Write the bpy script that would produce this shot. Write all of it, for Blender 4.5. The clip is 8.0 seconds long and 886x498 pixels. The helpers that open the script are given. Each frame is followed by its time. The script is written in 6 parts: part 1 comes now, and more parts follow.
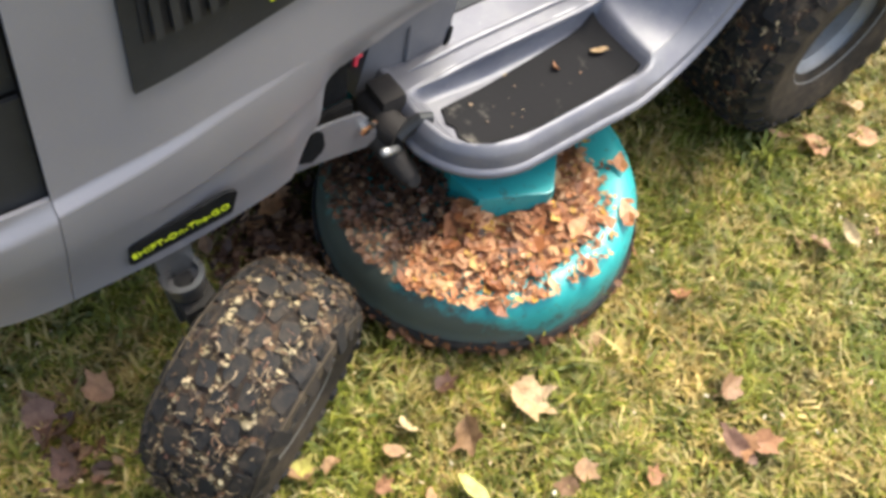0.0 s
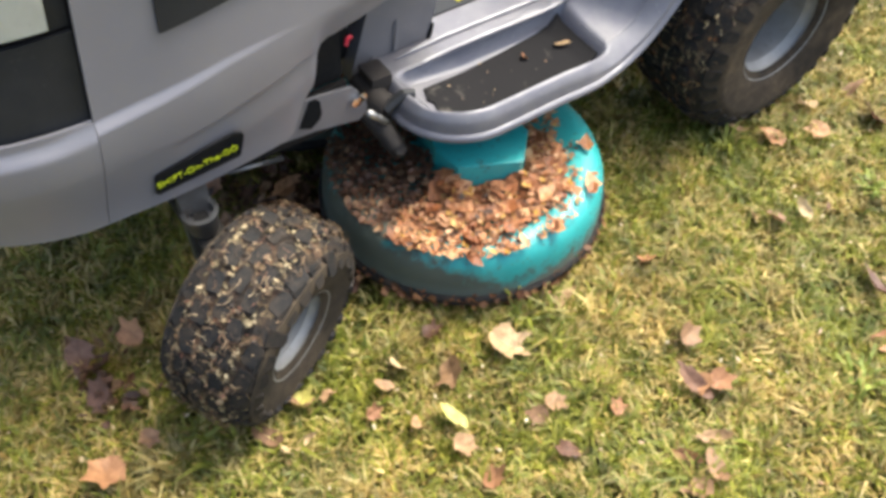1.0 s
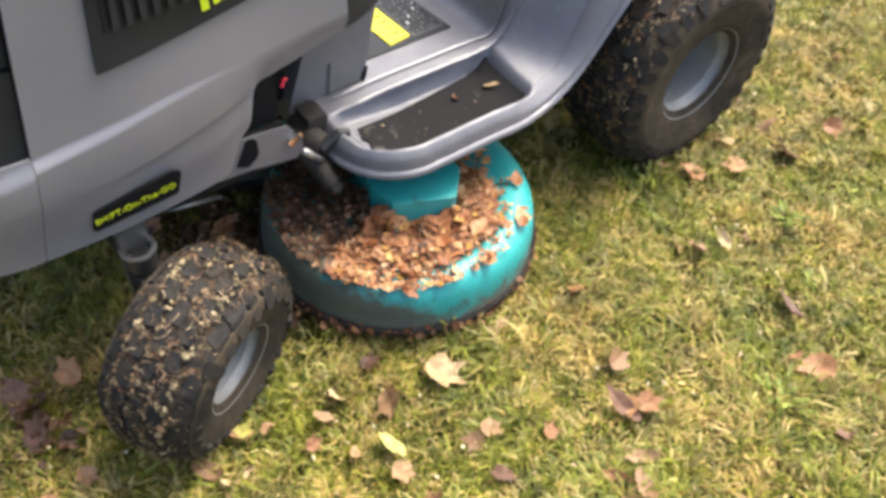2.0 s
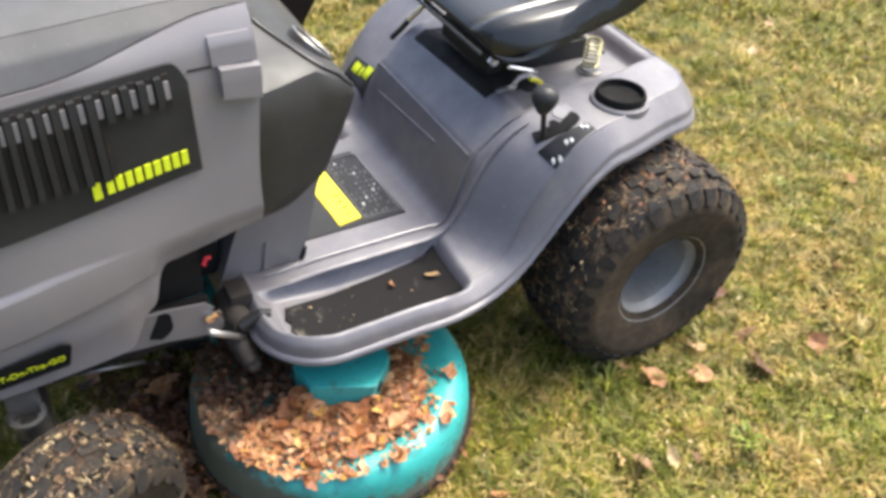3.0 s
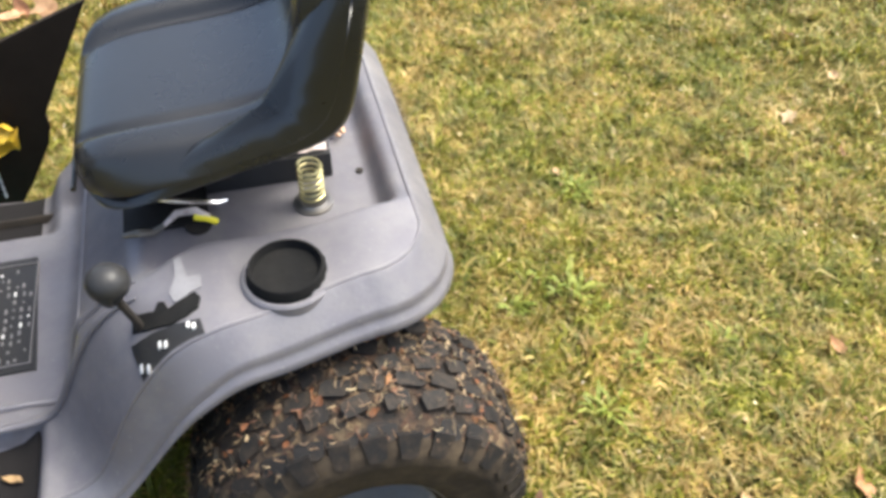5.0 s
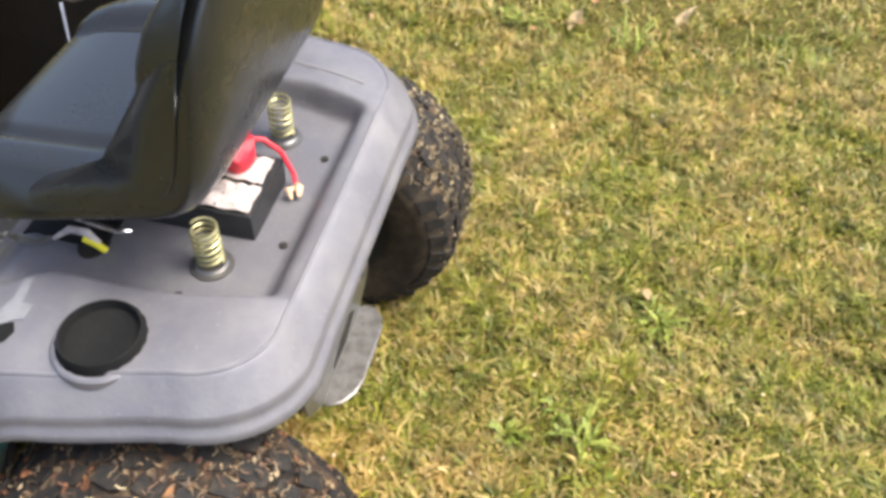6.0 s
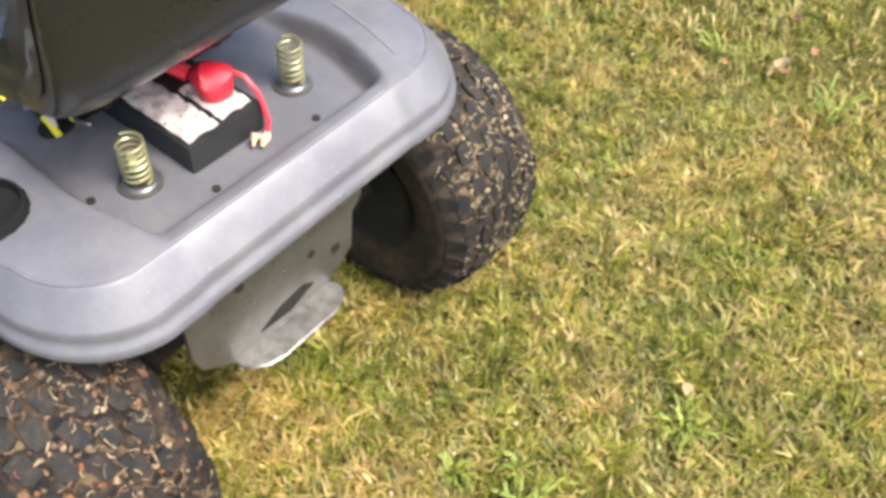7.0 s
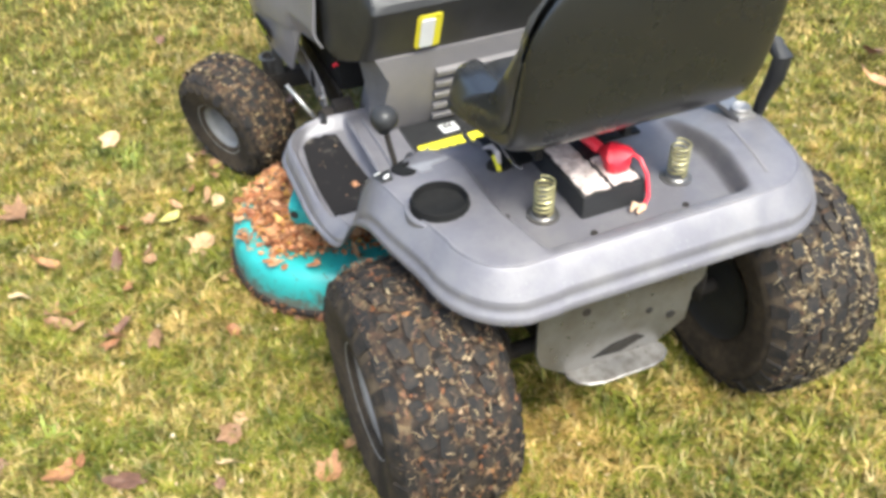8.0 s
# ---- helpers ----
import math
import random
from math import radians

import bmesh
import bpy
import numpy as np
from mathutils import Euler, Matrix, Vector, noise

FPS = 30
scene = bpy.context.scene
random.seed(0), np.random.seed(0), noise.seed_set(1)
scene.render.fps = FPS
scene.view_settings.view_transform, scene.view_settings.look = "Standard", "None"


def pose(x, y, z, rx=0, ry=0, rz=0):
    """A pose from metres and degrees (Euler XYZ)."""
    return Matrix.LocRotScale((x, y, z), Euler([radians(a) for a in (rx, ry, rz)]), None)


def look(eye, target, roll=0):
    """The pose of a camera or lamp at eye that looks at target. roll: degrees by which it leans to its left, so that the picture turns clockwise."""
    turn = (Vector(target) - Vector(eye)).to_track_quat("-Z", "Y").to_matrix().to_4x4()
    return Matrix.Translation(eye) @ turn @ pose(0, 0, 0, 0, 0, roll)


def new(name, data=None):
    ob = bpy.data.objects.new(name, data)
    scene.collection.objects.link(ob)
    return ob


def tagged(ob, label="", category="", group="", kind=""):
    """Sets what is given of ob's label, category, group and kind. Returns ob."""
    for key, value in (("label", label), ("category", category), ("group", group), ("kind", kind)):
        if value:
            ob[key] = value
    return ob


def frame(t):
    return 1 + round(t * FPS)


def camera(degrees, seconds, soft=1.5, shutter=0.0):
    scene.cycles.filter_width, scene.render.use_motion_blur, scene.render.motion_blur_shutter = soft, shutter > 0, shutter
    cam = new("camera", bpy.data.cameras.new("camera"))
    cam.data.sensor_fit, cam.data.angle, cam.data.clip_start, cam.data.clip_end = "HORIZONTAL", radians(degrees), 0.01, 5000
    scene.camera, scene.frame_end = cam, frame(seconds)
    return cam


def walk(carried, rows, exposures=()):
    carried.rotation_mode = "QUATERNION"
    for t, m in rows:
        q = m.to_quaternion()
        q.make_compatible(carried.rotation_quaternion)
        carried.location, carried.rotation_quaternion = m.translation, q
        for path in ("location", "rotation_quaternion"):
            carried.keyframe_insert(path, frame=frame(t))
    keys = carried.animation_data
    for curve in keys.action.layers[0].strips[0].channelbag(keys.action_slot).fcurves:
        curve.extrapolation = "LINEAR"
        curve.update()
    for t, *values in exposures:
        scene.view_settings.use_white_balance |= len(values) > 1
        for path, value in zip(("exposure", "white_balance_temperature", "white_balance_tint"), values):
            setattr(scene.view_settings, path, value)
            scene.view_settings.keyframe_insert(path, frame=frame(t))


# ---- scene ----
cam = camera(55.4, 8.0, soft=3.6)
PATH = [
    (0, (-1.324, -0.975, 1.301), (-0.621, -0.179, -0.394), 7.6),
    (0.5, (-1.35, -1.154, 1.295), (-0.663, -0.22, -0.334), 5.4),
    (1, (-1.411, -1.276, 1.337), (-0.695, -0.272, -0.238), 2.0),
    (1.2, (-1.442, -1.303, 1.346), (-0.691, -0.296, -0.21), 1.0),
    (2.3, (-1.388, -1.353, 1.381), (-0.509, -0.326, -0.093), 5.3),
    (2.5, (-1.313, -1.411, 1.399), (-0.475, -0.285, -0.026), 4.7),
    (3, (-1.113, -1.402, 1.448), (-0.317, -0.109, 0.147), 4.4),
    (3.5, (-0.839, -1.27, 1.386), (-0.059, 0.003, 0.055), 4.9),
    (4, (-0.605, -1.196, 1.383), (0.089, 0.023, -0.042), 4.2),
    (4.5, (-0.32, -1.169, 1.39), (0.177, 0.163, -0.017), 0.2),
    (5, (-0.056, -1.075, 1.399), (0.313, 0.287, -0.019), 1.0),
    (5.2, (0.047, -1.0, 1.377), (0.369, 0.381, -0.033), 2.2),
    (6.3, (0.558, -0.75, 1.406), (0.074, 0.503, -0.076), 1.7),
    (6.5, (0.626, -0.698, 1.405), (0.037, 0.494, -0.088), 1.8),
    (7, (0.739, -0.526, 1.349), (-0.001, 0.549, -0.167), 5.0),
    (7.5, (0.857, -0.572, 1.379), (-0.191, 0.239, -0.118), 1.9),
    (8, (1.0, -0.711, 1.483), (-0.413, -0.169, 0.176), -2.1),
]
walk(cam, [(t, look(eye, target, roll)) for t, eye, target, roll in PATH], [(0, 1.97, 6150, 2), (3.5, 1.95, 6330, 5), (5, 1.89, 6280, 4), (6.5, 1.76, 6110, 6), (8, 1.88, 5950, 1)])

# ---- light ----
SUN_EL, SUN_AZ = radians(61), radians(8)      # azimuth of the sun, from +x towards +y
world = bpy.data.worlds.new("sky")
scene.world = world
world.use_nodes = True
sky = world.node_tree.nodes.new("ShaderNodeTexSky")
sky.sky_type, sky.sun_disc = "NISHITA", False
sky.sun_elevation, sky.sun_rotation = SUN_EL, math.pi / 2 - SUN_AZ
sky.air_density, sky.dust_density, sky.ozone_density = 0.68, 6.0, 0.8
world.node_tree.nodes["Background"].inputs["Strength"].default_value = 0.15
world.node_tree.links.new(sky.outputs["Color"], world.node_tree.nodes["Background"].inputs["Color"])
sun_data = bpy.data.lights.new("sun", "SUN")
sun_data.energy, sun_data.angle, sun_data.color = 1.18, radians(20), (1.0, 0.93, 0.83)
sun = new("sun", sun_data)
way = Vector((math.cos(SUN_EL) * math.cos(SUN_AZ), math.cos(SUN_EL) * math.sin(SUN_AZ), math.sin(SUN_EL)))
sun.matrix_world = look(way * 30, (0, 0, 0))


# ---- materials ----
class Mat:
    """A node material with a few short-hands."""

    def __init__(self, name):
        self.m = bpy.data.materials.new(name)
        self.m.use_nodes = True
        self.t = self.m.node_tree
        self.p = self.t.nodes["Principled BSDF"]
        self.out = self.t.nodes["Material Output"]

    def node(self, kind, **inputs):
        n = self.t.nodes.new(kind)
        for key, value in inputs.items():
            n.inputs[key.replace("_", " ")].default_value = value
        return n

    def link(self, a, b):
        self.t.links.new(a, b)

    def coords(self):
        return self.node("ShaderNodeTexCoord").outputs["Object"]

    def noise(self, scale, detail=4.0, rough=0.6, vec=None, distortion=0.0):
        n = self.node("ShaderNodeTexNoise", Scale=scale, Detail=detail, Roughness=rough, Distortion=distortion)
        self.link(vec or self.coords(), n.inputs["Vector"])
        return n.outputs["Fac"]

    def ramp(self, fac, stops):
        r = self.node("ShaderNodeValToRGB")
        e = r.color_ramp.elements
        while len(e) < len(stops):
            e.new(0.5)
        for el, (pos, col) in zip(e, stops):
            el.position = pos
            el.color = (*col, 1) if len(col) == 3 else col
        self.link(fac, r.inputs["Fac"])
        return r.outputs["Color"]

    def mix(self, fac, a, b, how="MIX"):
        n = self.t.nodes.new("ShaderNodeMix")
        n.data_type, n.blend_type = "RGBA", how
        for sock, v in ((n.inputs[0], fac), (n.inputs[6], a), (n.inputs[7], b)):
            if isinstance(v, (int, float)):
                sock.default_value = v
            elif isinstance(v, tuple):
                sock.default_value = (*v, 1)
            else:
                self.link(v, sock)
        return n.outputs[2]

    def bump(self, height, strength=0.3, distance=0.01):
        b = self.node("ShaderNodeBump", Strength=strength, Distance=distance)
        self.link(height, b.inputs["Height"])
        self.link(b.outputs["Normal"], self.p.inputs["Normal"])

    def set(self, rough=None, metal=None, spec=None, color=None, coat=None):
        for key, v in (("Roughness", rough), ("Metallic", metal), ("Specular IOR Level", spec), ("Coat Weight", coat)):
            if v is not None:
                if isinstance(v, (int, float)):
                    self.p.inputs[key].default_value = v
                else:
                    self.link(v, self.p.inputs[key])
        if color is not None:
            if isinstance(color, tuple):
                self.p.inputs["Base Color"].default_value = (*color, 1)
            else:
                self.link(color, self.p.inputs["Base Color"])
        return self.m


def worn(name, base, dirt, dirty=0.35, rough=0.4, metal=0.0, scale=9.0, grain=160.0, relief=0.05, coat=0.0):
    """Paint, plastic or metal with dust in patches and a fine grain."""
    k = Mat(name)
    patch = k.ramp(k.noise(scale, 6, 0.65), [(0.42, (0, 0, 0)), (0.78, (dirty, dirty, dirty))])
    speck = k.ramp(k.noise(grain, 2, 0.5), [(0.66, (0, 0, 0)), (0.74, (dirty, dirty, dirty))])
    both = k.mix(1.0, patch, speck, "LIGHTEN")
    tone = k.ramp(k.noise(3.0, 2, 0.5), [(0.3, tuple(c * 0.92 for c in base)), (0.7, tuple(min(1, c * 1.06) for c in base))])
    k.set(color=k.mix(both, tone, dirt), metal=metal, coat=coat)
    r = k.ramp(k.noise(scale * 2.3, 4, 0.6), [(0.3, (rough * 0.85,) * 3), (0.75, (min(1, rough * 1.35),) * 3)])
    k.set(rough=r)
    k.bump(k.noise(grain * 1.5, 2, 0.5), relief, 0.004)
    return k.m


PAINT = worn("grey_paint", (0.134, 0.128, 0.141), (0.25, 0.236, 0.22), 0.50, 0.46, 0.30, 11, 130, 0.09, 0.05)
PAINT_HOOD = worn("grey_hood_plastic", (0.190, 0.178, 0.184), (0.27, 0.25, 0.22), 0.2, 0.36, 0.15, 6, 170, 0.04)
HOOD_DARK = worn("dark_hood_plastic", (0.045, 0.045, 0.046), (0.14, 0.13, 0.12), 0.3, 0.5, 0.0, 7, 150, 0.06)
PANEL_GREY = worn("grey_panel", (0.158, 0.148, 0.148), (0.28, 0.25, 0.22), 0.3, 0.45, 0.1, 8, 150, 0.05)
BLACK = worn("black_plastic", (0.018, 0.018, 0.0185), (0.075, 0.072, 0.068), 0.2, 0.42, 0.0, 8, 130, 0.08)
DASH = worn("dark_dash_plastic", (0.016, 0.0155, 0.015), (0.06, 0.057, 0.053), 0.3, 0.46, 0.0, 5, 130, 0.08)
FLAP = worn("dark_flap_plastic", (0.017, 0.0135, 0.0105), (0.045, 0.035, 0.025), 0.3, 0.8, 0.0, 5, 120, 0.1)
VINYL = worn("black_vinyl", (0.013, 0.013, 0.0125), (0.05, 0.05, 0.05), 0.10, 0.27, 0.0, 5, 260, 0.07, 0.25)
STEEL = worn("bare_steel", (0.34, 0.33, 0.32), (0.20, 0.17, 0.13), 0.5, 0.38, 0.75, 14, 160, 0.05)
RIM = worn("grey_rim_paint", (0.255, 0.25, 0.238), (0.11, 0.09, 0.065), 0.5, 0.46, 0.12, 14, 110, 0.05)
CHROME = worn("chrome", (0.75, 0.75, 0.75), (0.4, 0.38, 0.35), 0.2, 0.15, 1.0, 20, 200, 0.02)


def teal():
    """Deck paint with a skirt of dried mud low on its wall and shade painted in towards the front."""
    k = Mat("teal_deck_paint")
    sep = k.node("ShaderNodeSeparateXYZ")
    k.link(k.coords(), sep.inputs[0])
    low = k.node("ShaderNodeMapRange")
    for key, v in (("From Min", 0.135), ("From Max", 0.050), ("To Min", 0.0), ("To Max", 0.46)):
        low.inputs[key].default_value = v
    k.link(sep.outputs[2], low.inputs["Value"])
    # mud colour and painted shade both grow towards the deck's front
    front = k.node("ShaderNodeMapRange")
    for key, v in (("From Min", -0.78), ("From Max", -0.96), ("To Min", 0.0), ("To Max", 0.42)):
        front.inputs[key].default_value = v
    k.link(sep.outputs[0], front.inputs["Value"])
    low_and_front = k.t.nodes.new("ShaderNodeMath")
    k.link(low.outputs[0], low_and_front.inputs[0])
    k.link(front.outputs[0], low_and_front.inputs[1])
    add = k.t.nodes.new("ShaderNodeMath")
    k.link(low_and_front.outputs[0], add.inputs[0])
    k.link(k.noise(24, 8, 0.7), add.inputs[1])
    mud = k.ramp(add.outputs[0], [(0.66, (0, 0, 0)), (0.86, (0.85, 0.85, 0.85))])
    speck = k.ramp(k.noise(75, 4, 0.65), [(0.59, (0, 0, 0)), (0.68, (0.6, 0.6, 0.6))])
    both = k.mix(1.0, mud, speck, "LIGHTEN")
    tone = k.ramp(k.noise(6, 3, 0.6), [(0.3, (0.020, 0.225, 0.212)), (0.7, (0.038, 0.30, 0.285))])
    k.set(color=k.mix(both, tone, (0.060, 0.034, 0.017)), rough=k.ramp(both, [(0.0, (0.42,) * 3), (1.0, (0.8,) * 3)]), coat=0.05)
    k.bump(k.noise(140, 3, 0.6), 0.06, 0.004)
    return k.m


TEAL = teal()
LENS = worn("headlight_lens", (0.55, 0.58, 0.62), (0.35, 0.36, 0.36), 0.5, 0.10, 0.6, 16, 160, 0.02, 0.6)
TAG = worn("faded_tag", (0.60, 0.40, 0.02), (0.35, 0.22, 0.06), 0.7, 0.6, 0.0, 30, 120, 0.15)
ENGINE = worn("near_black_metal", (0.012, 0.0115, 0.011), (0.03, 0.025, 0.02), 0.4, 0.6, 0.0, 12, 90, 0.15)
DARK = worn("dark_undercarriage", (0.021, 0.019, 0.017), (0.06, 0.045, 0.03), 0.4, 0.7, 0.0, 12, 90, 0.15)
YELLOW = worn("yellow_print", (0.72, 0.62, 0.02), (0.3, 0.26, 0.1), 0.15, 0.5, 0.0, 14, 200, 0.02)
LIME = worn("lime_print", (0.58, 0.66, 0.01), (0.3, 0.3, 0.1), 0.1, 0.5, 0.0, 14, 200, 0.02)
WHITE = worn("white_print", (0.68, 0.67, 0.64), (0.35, 0.33, 0.3), 0.2, 0.5, 0.0, 18, 200, 0.02)
RED = worn("red_rubber", (0.62, 0.015, 0.035), (0.3, 0.1, 0.08), 0.15, 0.4, 0.0, 14, 150, 0.05)
SPRING = worn("zinc_yellow_spring", (0.42, 0.38, 0.19), (0.18, 0.155, 0.09), 0.5, 0.35, 0.7, 30, 200, 0.02)
PLATED = worn("pale_zinc", (0.19, 0.185, 0.178), (0.11, 0.092, 0.07), 0.8, 0.30, 0.75, 18, 150, 0.05)
RUSTED = worn("rust_spotted_zinc", (0.20, 0.192, 0.18), (0.055, 0.038, 0.024), 0.95, 0.34, 0.65, 42, 150, 0.08)


def mat_black():
    k = Mat("black_grip_mat")
    pos = k.coords()
    sep = k.node("ShaderNodeSeparateXYZ")
    k.link(pos, sep.inputs[0])
    front = k.node("ShaderNodeMapRange")
    for key, v in (("From Min", -0.66), ("From Max", -0.78), ("To Min", 0.0), ("To Max", 0.16)):
        front.inputs[key].default_value = v
    k.link(sep.outputs[0], front.inputs["Value"])
    add = k.t.nodes.new("ShaderNodeMath")
    k.link(front.outputs[0], add.inputs[0])
    k.link(k.noise(22, 6, 0.65), add.inputs[1])
    mud = k.ramp(add.outputs[0], [(0.66, (0, 0, 0)), (0.84, (0.8, 0.8, 0.8))])
    k.set(color=k.mix(mud, (0.011, 0.010, 0.010), (0.13, 0.115, 0.094)), rough=0.8, spec=0.12)
    k.bump(k.noise(260, 2, 0.5), 0.15, 0.004)
    return k.m


MAT_BLACK = mat_black()
SOOT = worn("matt_black_plastic", (0.009, 0.009, 0.009), (0.03, 0.027, 0.022), 0.25, 0.85, 0.0, 20, 150, 0.2)
PEDAL = worn("dusty_dark_steel", (0.026, 0.022, 0.019), (0.065, 0.052, 0.04), 0.5, 0.65, 0.0, 14, 120, 0.1)
for k, level in ((SOOT, 0.1), (FLAP, 0.1), (PEDAL, 0.2), (DARK, 0.15), (ENGINE, 0.15), (BLACK, 0.25), (DASH, 0.5), (VINYL, 0.45)):
    k.node_tree.nodes["Principled BSDF"].inputs["Specular IOR Level"].default_value = level
CORD = worn("faded_cord", (0.46, 0.48, 0.55), (0.16, 0.17, 0.24), 0.8, 0.7, 0.0, 60, 200, 0.1)
SCUFF = worn("scuffed_paint", (0.19, 0.187, 0.195), (0.13, 0.127, 0.137), 0.9, 0.5, 0.1, 40, 200, 0.05)
TAN = worn("tan_wire_ends", (0.62, 0.40, 0.25), (0.3, 0.2, 0.12), 0.3, 0.6, 0.0, 20, 200, 0.1)
CARD = worn("pale_paper_label", (0.56, 0.48, 0.44), (0.07, 0.045, 0.04), 1.0, 0.55, 0.0, 38, 110, 0.05)


def rubber():
    k = Mat("muddy_rubber")
    mud = k.ramp(k.noise(38, 8, 0.75), [(0.45, (0, 0, 0)), (0.66, (1, 1, 1))])
    fine = k.ramp(k.noise(90, 4, 0.6), [(0.5, (0, 0, 0)), (0.62, (0.8, 0.8, 0.8))])
    dust = k.mix(0.5, mud, fine, "MULTIPLY")
    k.set(color=k.mix(dust, (0.0135, 0.0125, 0.012), (0.052, 0.038, 0.025)), rough=0.72, spec=0.2)
    k.bump(k.noise(120, 5, 0.7), 0.35, 0.006)
    return k.m


def leaf_mat(name, stops, island=True):
    """Dry leaf: colour by leaf, blotches, light through the blade."""
    k = Mat(name)
    rnd = k.node("ShaderNodeNewGeometry").outputs["Random Per Island"] if island else k.node("ShaderNodeObjectInfo").outputs["Random"]
    col = k.ramp(rnd, stops)
    blot = k.ramp(k.noise(70 if island else 7, 5, 0.65), [(0.33, (0.50, 0.42, 0.36)), (0.62, (1.08, 1.05, 1.0))])
    tint = k.mix(0.8, col, blot, "MULTIPLY")
    k.set(color=tint, rough=0.6)
    k.bump(k.noise(180 if island else 16, 3, 0.6), 0.25 if island else 0.5, 0.003)
    tr = k.node("ShaderNodeBsdfTranslucent")
    k.link(tint, tr.inputs["Color"])
    mx = k.node("ShaderNodeMixShader", Fac=0.22)
    k.link(k.p.outputs[0], mx.inputs[1])
    k.link(tr.outputs[0], mx.inputs[2])
    k.link(mx.outputs[0], k.out.inputs["Surface"])
    return k.m


def packed():
    """Clippings pressed into the grooves of a tread."""
    k = Mat("packed_clippings")
    cell = k.node("ShaderNodeTexVoronoi", Scale=95.0, Randomness=1.0)
    k.link(k.coords(), cell.inputs["Vector"])
    sep = k.node("ShaderNodeSeparateColor")
    k.link(cell.outputs["Color"], sep.inputs[0])
    bits = k.ramp(sep.outputs[0], [(0.0, (0.025, 0.017, 0.011)), (0.3, (0.045, 0.029, 0.017)), (0.55, (0.085, 0.054, 0.028)), (0.75, (0.085, 0.042, 0.021)), (0.92, (0.25, 0.18, 0.095)), (1.0, (0.04, 0.028, 0.018))])
    dark = k.ramp(k.noise(22, 5, 0.65), [(0.40, (0.16, 0.15, 0.14)), (0.60, (0.95, 0.92, 0.88))])
    k.set(color=k.mix(1.0, bits, dark, "MULTIPLY"), rough=0.85)
    k.bump(k.noise(150, 6, 0.75), 0.9, 0.012)
    return k.m


def sidewall():
    """Rubber dusted brown all over, darker where it was rubbed."""
    k = Mat("dusty_sidewall")
    dust = k.ramp(k.noise(9, 7, 0.7), [(0.36, (0.15,) * 3), (0.64, (1, 1, 1))])
    fine = k.ramp(k.noise(70, 4, 0.65), [(0.35, (0.55,) * 3), (0.65, (1, 1, 1))])
    k.set(color=k.mix(k.mix(1.0, dust, fine, "MULTIPLY"), (0.017, 0.015, 0.013), (0.088, 0.066, 0.043)), rough=0.85, spec=0.12)
    k.bump(k.noise(110, 5, 0.7), 0.3, 0.004)
    return k.m


SIDEWALL = sidewall()
RUBBER = rubber()
PACKED = packed()
LITTER = leaf_mat("leaf_litter", [(0.0, (0.15, 0.055, 0.022)), (0.22, (0.37, 0.15, 0.055)), (0.42, (0.52, 0.28, 0.13)), (0.57, (0.22, 0.08, 0.032)), (0.72, (0.42, 0.155, 0.050)), (0.88, (0.58, 0.37, 0.20)), (0.97, (0.56, 0.32, 0.035)), (1.0, (0.11, 0.045, 0.022))])
# darker copy of the litter colours, for leaves lying in shade
SHADE_LITTER = leaf_mat("shaded_leaf_litter", [(0.0, (0.04, 0.021, 0.012)), (0.3, (0.10, 0.046, 0.021)), (0.55, (0.155, 0.072, 0.034)), (0.75, (0.07, 0.034, 0.018)), (0.92, (0.30, 0.18, 0.09)), (1.0, (0.05, 0.027, 0.016))])
RUSTY = leaf_mat("rusty_leaf_bits", [(0.0, (0.09, 0.036, 0.014)), (0.35, (0.22, 0.085, 0.028)), (0.6, (0.15, 0.07, 0.028)), (0.85, (0.36, 0.17, 0.06)), (1.0, (0.10, 0.045, 0.02))])
STRAWY = leaf_mat("straw_clippings", [(0.0, (0.06, 0.047, 0.026)), (0.3, (0.19, 0.15, 0.083)), (0.6, (0.32, 0.255, 0.140)), (0.85, (0.45, 0.37, 0.22)), (1.0, (0.13, 0.105, 0.055))])
STUCK = leaf_mat("stuck_clippings", [(0.0, (0.04, 0.027, 0.018)), (0.25, (0.085, 0.055, 0.031)), (0.5, (0.20, 0.135, 0.070)), (0.7, (0.15, 0.065, 0.034)), (0.88, (0.40, 0.31, 0.18)), (1.0, (0.065, 0.045, 0.027))])


